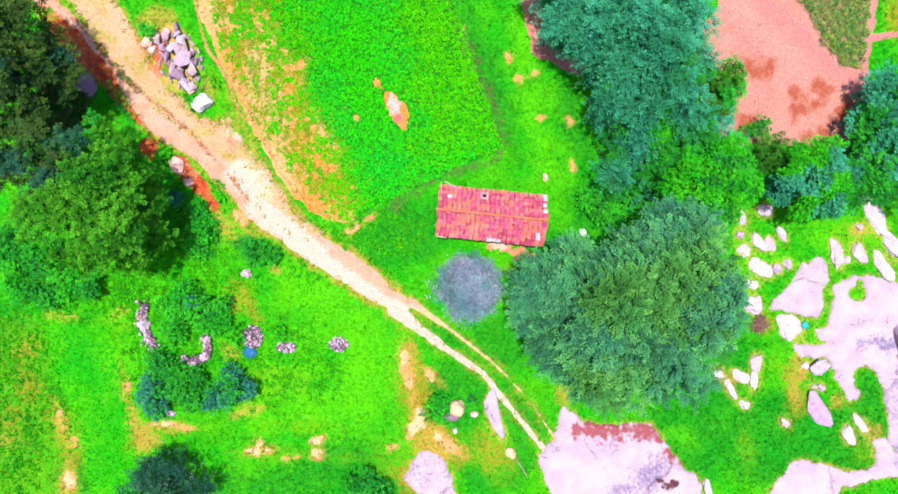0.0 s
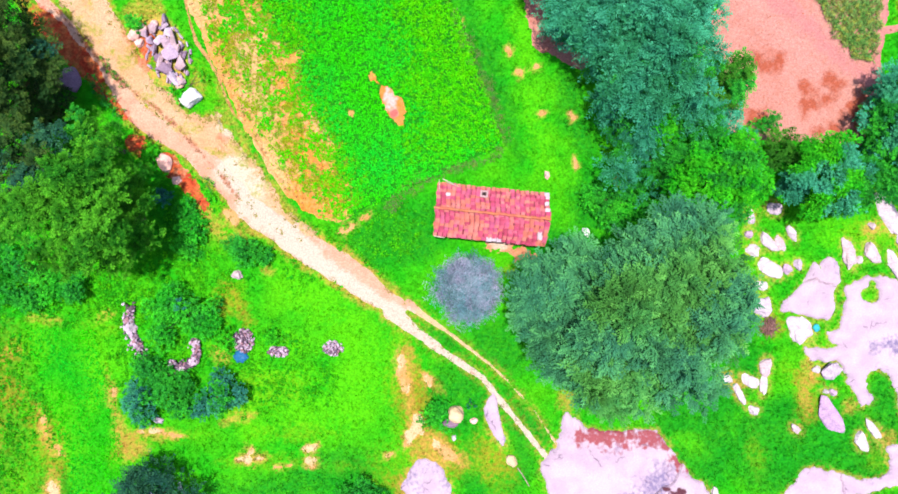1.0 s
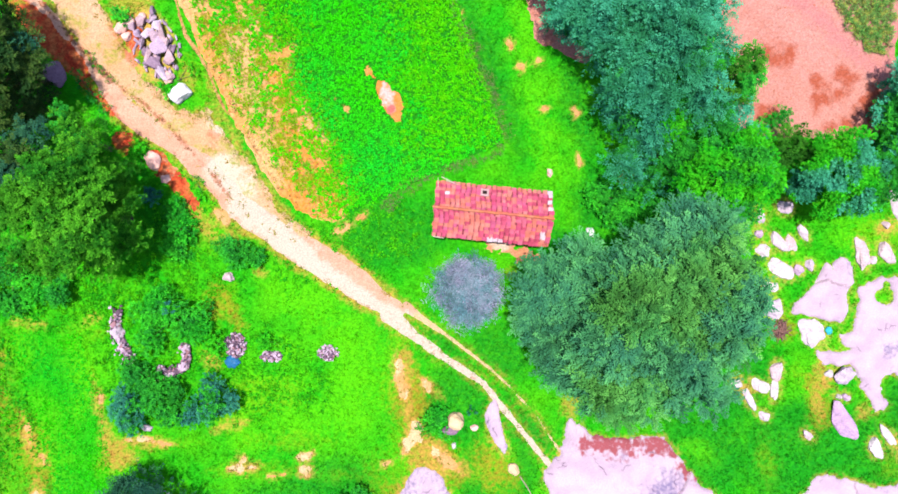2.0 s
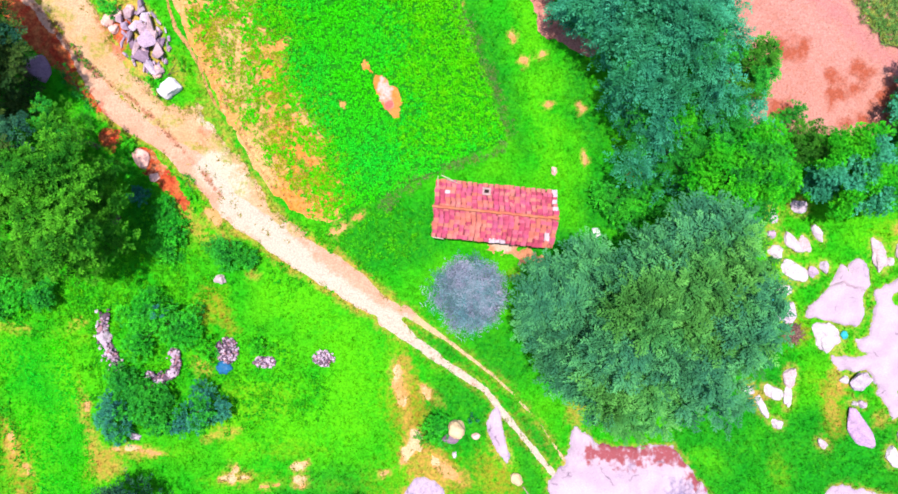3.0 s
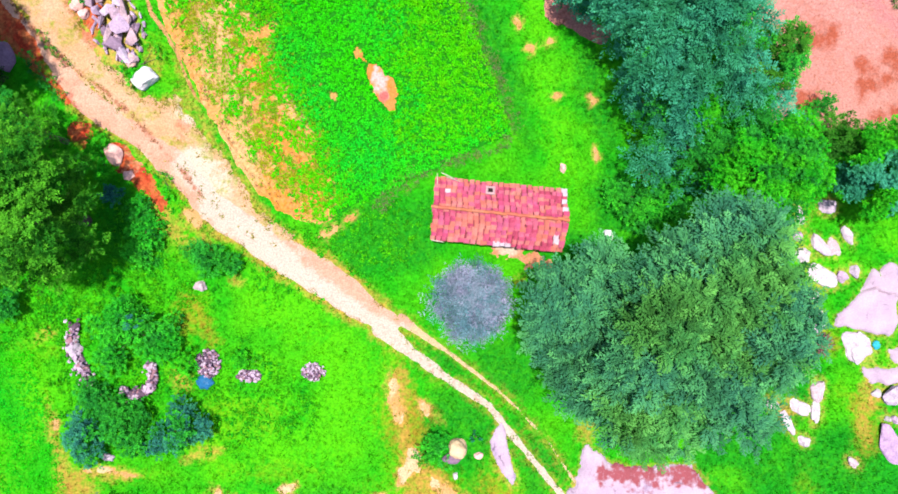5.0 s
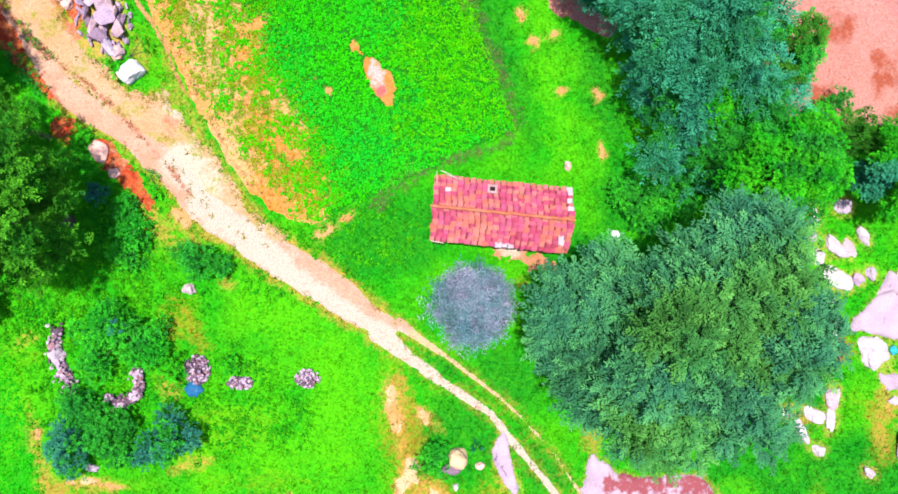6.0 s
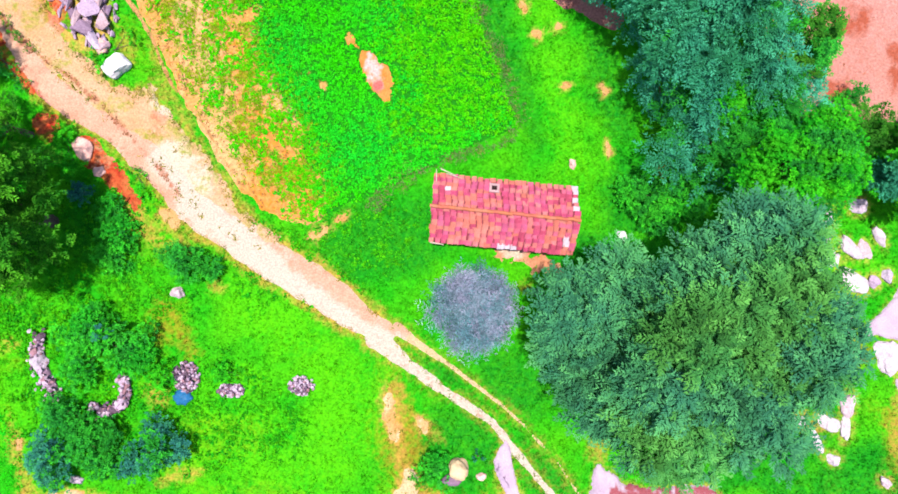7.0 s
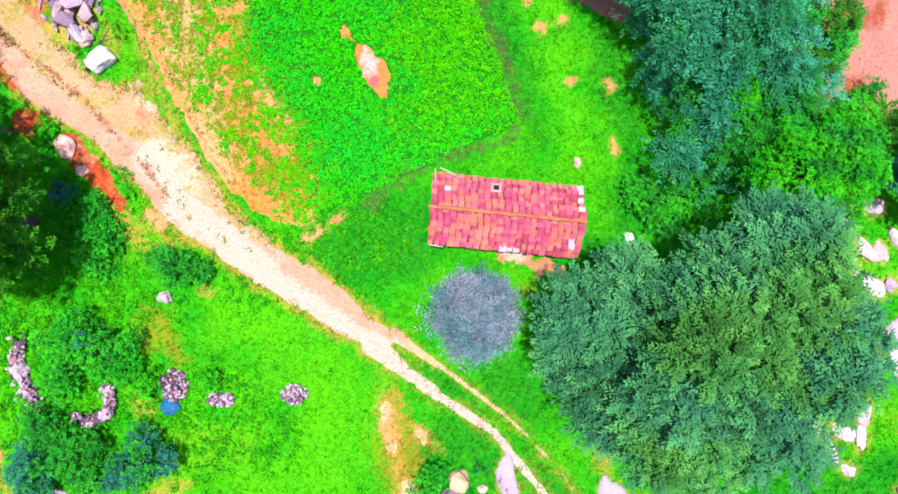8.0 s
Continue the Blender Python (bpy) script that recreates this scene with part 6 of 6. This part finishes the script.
def brush_pile(at, r, n, label, seed):
    rng = np.random.default_rng(seed)
    ob = thing("brush_pile", (at[0], at[1], float(ground_z(*at))), label, "brush pile")
    sticks = [tube_mesh("stick", [(0, 0, 0), (0.3, 0.04 * k, 0.03), (0.62, 0.1 * k - 0.1, 0.0), (0.9, 0.12 * k, 0.05)], [0.028, 0.024, 0.018, 0.008], M_TWIG, 5) for k in range(3)]
    for i in range(n):
        q = r * math.sqrt(rng.random()) * 0.6
        th = rng.uniform(0, 6.28)
        k = part("stick", sticks[i % 3], ob)
        k.matrix_basis = pose(q * math.cos(th), q * math.sin(th), rng.uniform(0.02, 0.4) * (1 - q / r), 0, rng.normal(0, 12), rng.uniform(0, 360)) @ Matrix.Translation((-0.45, 0, 0))


brush_pile((25.27, -5.52), 1.0, 90, "heap of dry reddish brushwood among rocks", 91)


# ---- low plants ----
def scatter(rng, box, per_m2, density):
    x0, y0, x1, y1 = box
    n = int((x1 - x0) * (y1 - y0) * per_m2)
    x, y = rng.uniform(x0, x1, n), rng.uniform(y0, y1, n)
    k = rng.random(n) < density(x, y)
    return x[k], y[k]


def plants(name, label, category, box, per_m2, density, mat, leaf, wide, per, lean, seed, spread=0.04, lift=0.0, fields=None):
    rng = np.random.default_rng(seed)
    x, y = scatter(rng, box, per_m2, density)
    n = len(x)
    size = np.repeat(rng.uniform(0.65, 1.35, n), per)
    z = ground_z(x, y) + lift
    a = rng.uniform(0, 6.28, n * per)
    base = np.repeat(np.stack([x, y, z], 1), per, 0)
    base[:, 0] += rng.normal(0, spread, n * per)
    base[:, 1] += rng.normal(0, spread, n * per)
    way = np.stack([np.cos(a), np.sin(a), rng.uniform(lean[0], lean[1], n * per)], 1)
    ob = new(name, leaves_mesh(name, base, way, leaf * size, leaf * wide * size, mat, 0.12, rng, attrs={k: np.repeat(f(x, y), 4 * per) for k, f in (fields or {}).items()}))
    return tagged(ob, label, category, kind="stuff")


no_grass = either(in_bank, lambda x, y: in_strip(x, y) - 0.3, in_spill, lambda x, y: round_rocks(x, y) + 0.02, under_pile, lambda x, y: in_track(x, y) - 0.3 * value_noise(x, y, 0.45, 76) + 0.08, lambda x, y: in_verge(x, y) - 0.4, in_crop, in_redfield, lambda x, y: in_slab(x, y) - 0.06, in_hut, lambda x, y: in_sands(x, y) - 0.15, lambda x, y: in_clay(x, y) - 0.25, in_patch)


def grass_density(x, y):
    d = np.where(no_grass(x, y) > 0, 0.0, 1.0)
    d *= 1 - 0.5 * soft(rough_edge(dry_zone, 1.2, 0.7, 21), 1.2)(x, y)
    return d * (1 - 0.35 * limes(x, y)) * (1 - 0.5 * browns(x, y)) * (0.62 + 0.4 * value_noise(x, y, 2.4, 41))


plants("grass", "short bright green meadow grass and weeds", "grass", (-39, -22, 39, 24), 24.0, grass_density, L_GRASS, 0.125, 0.36, 5, (0.3, 1.6), 51, 0.08, fields=TURF_FIELDS)
plants("fodder_grass", "planted strip of bright green fodder grass", "grass", span([(-33.99, -5.13), (-24.67, -21.3)], 0.5), 30.0, lambda x, y: np.clip(in_strip(x, y) * 3, 0, 1) * (0.7 + 0.3 * value_noise(x, y, 0.7, 77)), L_CROP, 0.16, 0.34, 5, (0.4, 1.8), 78, 0.06)
weedy = either(blob(-25.08, -1.79, 9.0, 5.0), blob(-17.87, -9.23, 9.0, 3.5), blob(-35.23, -11.68, 3.2, 8.0), blob(-20.89, 2.0, 2.5, 4.0, 30), blob(-7.66, 1.12, 6.0, 3.0, 20), blob(-29.12, -11.17, 2.6, 7.0, 10))
plants("weeds", "rank leafy green weeds in the grass", "weeds", (-39, -22, 8, 8), 13.0,
       lambda x, y: np.where(no_grass(x, y) > -0.2, 0, soft(rough_edge(weedy, 2.0, 1.5, 42), 2.5)(x, y) * (0.3 + 0.8 * value_noise(x, y, 0.8, 43))), L_WEED, 0.2, 0.5, 6, (0.2, 1.2), 52, 0.08, 0.03)


def crop_density(x, y):
    s = in_crop(x, y)
    thin = thin_crop(x, y)
    clumps = np.clip((0.4 * value_noise(x, y, 1.3, 45) + 0.6 * value_noise(x, y, 0.5, 75) - 0.08 - 0.45 * thin) * 6.0, 0, 1)
    return np.where((s > 0.05) & (in_patch(x, y) < 0.25 * value_noise(x, y, 0.3, 86) - 0.05), np.maximum(np.clip(1.5 - 2.6 * thin, 0, 1), 0.9 * clumps) * (1 - barren(x, y)), 0)


limy_crop = soft(rough_edge(either(inside([(-6.0, 25.0), (-3.5, 14.0), (-2.5, 8.5), (6.0, 8.0), (6.0, 25.0)]), blob(-13.0, 19.0, 1.5, 3.5, 20)), 1.6, 1.2, 89), 3.0)


def yellowed(x, y):
    return np.clip(2.2 * thin_crop(x, y) - 0.3, 0, 0.85)


CROP_BOX = span([(-21.39, 24.02), (4.65, 2.68)], 0.5)
plants("crop_plants", "dense low emerald green crop thinning to bare soil", "crop", CROP_BOX, 44.0, lambda x, y: crop_density(x, y) * (1 - limy_crop(x, y)) * (1 - yellowed(x, y)), L_CROP, 0.14, 0.72, 7, (0.25, 1.5), 53, 0.05, 0.10)
plants("crop_plants", "dense low leafy crop of a yellower green", "crop", CROP_BOX, 44.0, lambda x, y: crop_density(x, y) * np.maximum(limy_crop(x, y), yellowed(x, y)), L_CROP_LIME, 0.14, 0.72, 7, (0.25, 1.5), 90, 0.05, 0.10)
in_lane = along([(-0.97, 23.07), (0.72, 18.74), (2.54, 14.91), (4.63, 9.2), (3.6, 7.54), (0.3, 6.82), (-2.28, 5.63), (-4.39, 3.96)], [0.35, 0.35, 0.4, 0.35, 0.35, 0.3, 0.35, 0.3])
plants("dry_weeds", "strip of brownish dry weeds along the crop's edge", "weeds", span([(-4.54, 23.06), (4.64, 4.0)], 1.0), 40.0,
       lambda x, y: soft(rough_edge(in_lane, 0.8, 0.5, 46), 0.5)(x, y) * 0.8, L_DRYWEED, 0.22, 0.16, 6, (0.3, 1.6), 54, 0.08, 0.05)
plants("maize_plants", "rows of young maize with arching leaves", "crop", span([(27.48, 25.02), (34.73, 15.94)], 0.3), 60.0,
       lambda x, y: np.where(in_maize(x, y) > 0.1, 0.35 + 0.65 * (np.sin((x * 0.86 + y * 0.5) * 9.0) > 0), 0), L_MAIZE, 0.42, 0.13, 6, (0.3, 1.5), 55, 0.05, 0.08)
plants("stubble", "sparse tufts sprouting along the worn track", "weeds", span(TRACK_A, 2.0), 5.0,
       lambda x, y: np.where((in_track(x, y) > -0.6) & (in_track(x, y) < 0.5), 0.6 * (value_noise(x, y, 0.9, 47) > 0.62) * (in_track(x, y) < 0.05), 0), L_GRASS, 0.13, 0.4, 5, (0.2, 1.2), 56, 0.06, 0.02, fields=TURF_FIELDS)
plants("dry_crop_plants", "small yellowing crop plants on bare tan soil", "crop", span([(-21.39, 24.02), (-6.72, 1.6)], 0.5), 85.0,
       lambda x, y: np.where((in_crop(x, y) > 0.3), np.clip(1.8 * thin_crop(x, y), 0, 1) * np.clip((0.4 * value_noise(x, y, 1.0, 48) + 0.6 * value_noise(x, y, 0.35, 87) - 0.24) * 3.0, 0, 1) * (1 - 0.93 * barren(x, y)), 0), L_YELLOW, 0.12, 0.5, 5, (0.3, 1.4), 57, 0.05, 0.08)
stick = new("pole", tube_mesh("pole", [(-0.5, 0.75, 0.06), (0.0, 0.05, 0.09), (0.42, -0.7, 0.07)], [0.05, 0.045, 0.035], M_POLE))
stick.matrix_basis = pose(6.08, -17.28, float(ground_z(6.08, -17.28)) + 0.02)
tagged(stick, "weathered grey pole lying in the grass", "pole")
plants("track_litter", "brown clods and dead grass along the ruts", "litter", span(TRACK_A, 3.0), 34.0,
       lambda x, y: np.clip(soft(rough_edge(in_clods, 0.5, 0.22, 84), 0.3)(x, y) * (value_noise(x, y, 0.5, 64) > 0.35), 0, 1), L_LITTER, 0.085, 0.7, 4, (0.1, 0.8), 65, 0.03, 0.045)
plants("dead_seedlings", "brown withered seedlings on the bare tan soil", "litter", span([(-21.39, 24.02), (-6.72, 1.6)], 0.5), 16.0,
       lambda x, y: np.where(in_crop(x, y) > 0.1, np.clip(1.2 * thin_crop(x, y) - 0.6, 0, 1) + 0.6 * barren(x, y) * value_noise(x, y, 0.8, 102), 0), L_LITTER, 0.10, 0.35, 4, (0.2, 1.2), 94, 0.05, 0.06)
plants("verge_tufts", "dry yellow tufts on sandy verges and bare patches", "weeds", (-36, -24, 22, 24), 12.0,
       lambda x, y: np.where(np.maximum(in_verge(x, y) - 9 * (in_verge(x, y) > 0.9), in_sands(x, y) + 0.15) > 0, 0.7 * np.clip((value_noise(x, y, 0.9, 66) - 0.4) * 3, 0, 1), 0), L_STRAW, 0.13, 0.35, 6, (0.2, 1.3), 67, 0.06, 0.03)
plants("clods", "scattered brown clods and stubble on the ploughed soil", "clods", span([(19.68, 25.01), (35.69, 8.84)], 0.5), 9.0,
       lambda x, y: np.where((in_redfield(x, y) > 0.2) & (in_maize(x, y) < 0), np.clip((furrows(x, y) - 0.35) * 2.5, 0, 1) * (0.25 + 0.75 * value_noise(x, y, 1.6, 81)), 0), L_CLOD, 0.075, 0.8, 4, (0.1, 0.9), 82, 0.05, 0.05)
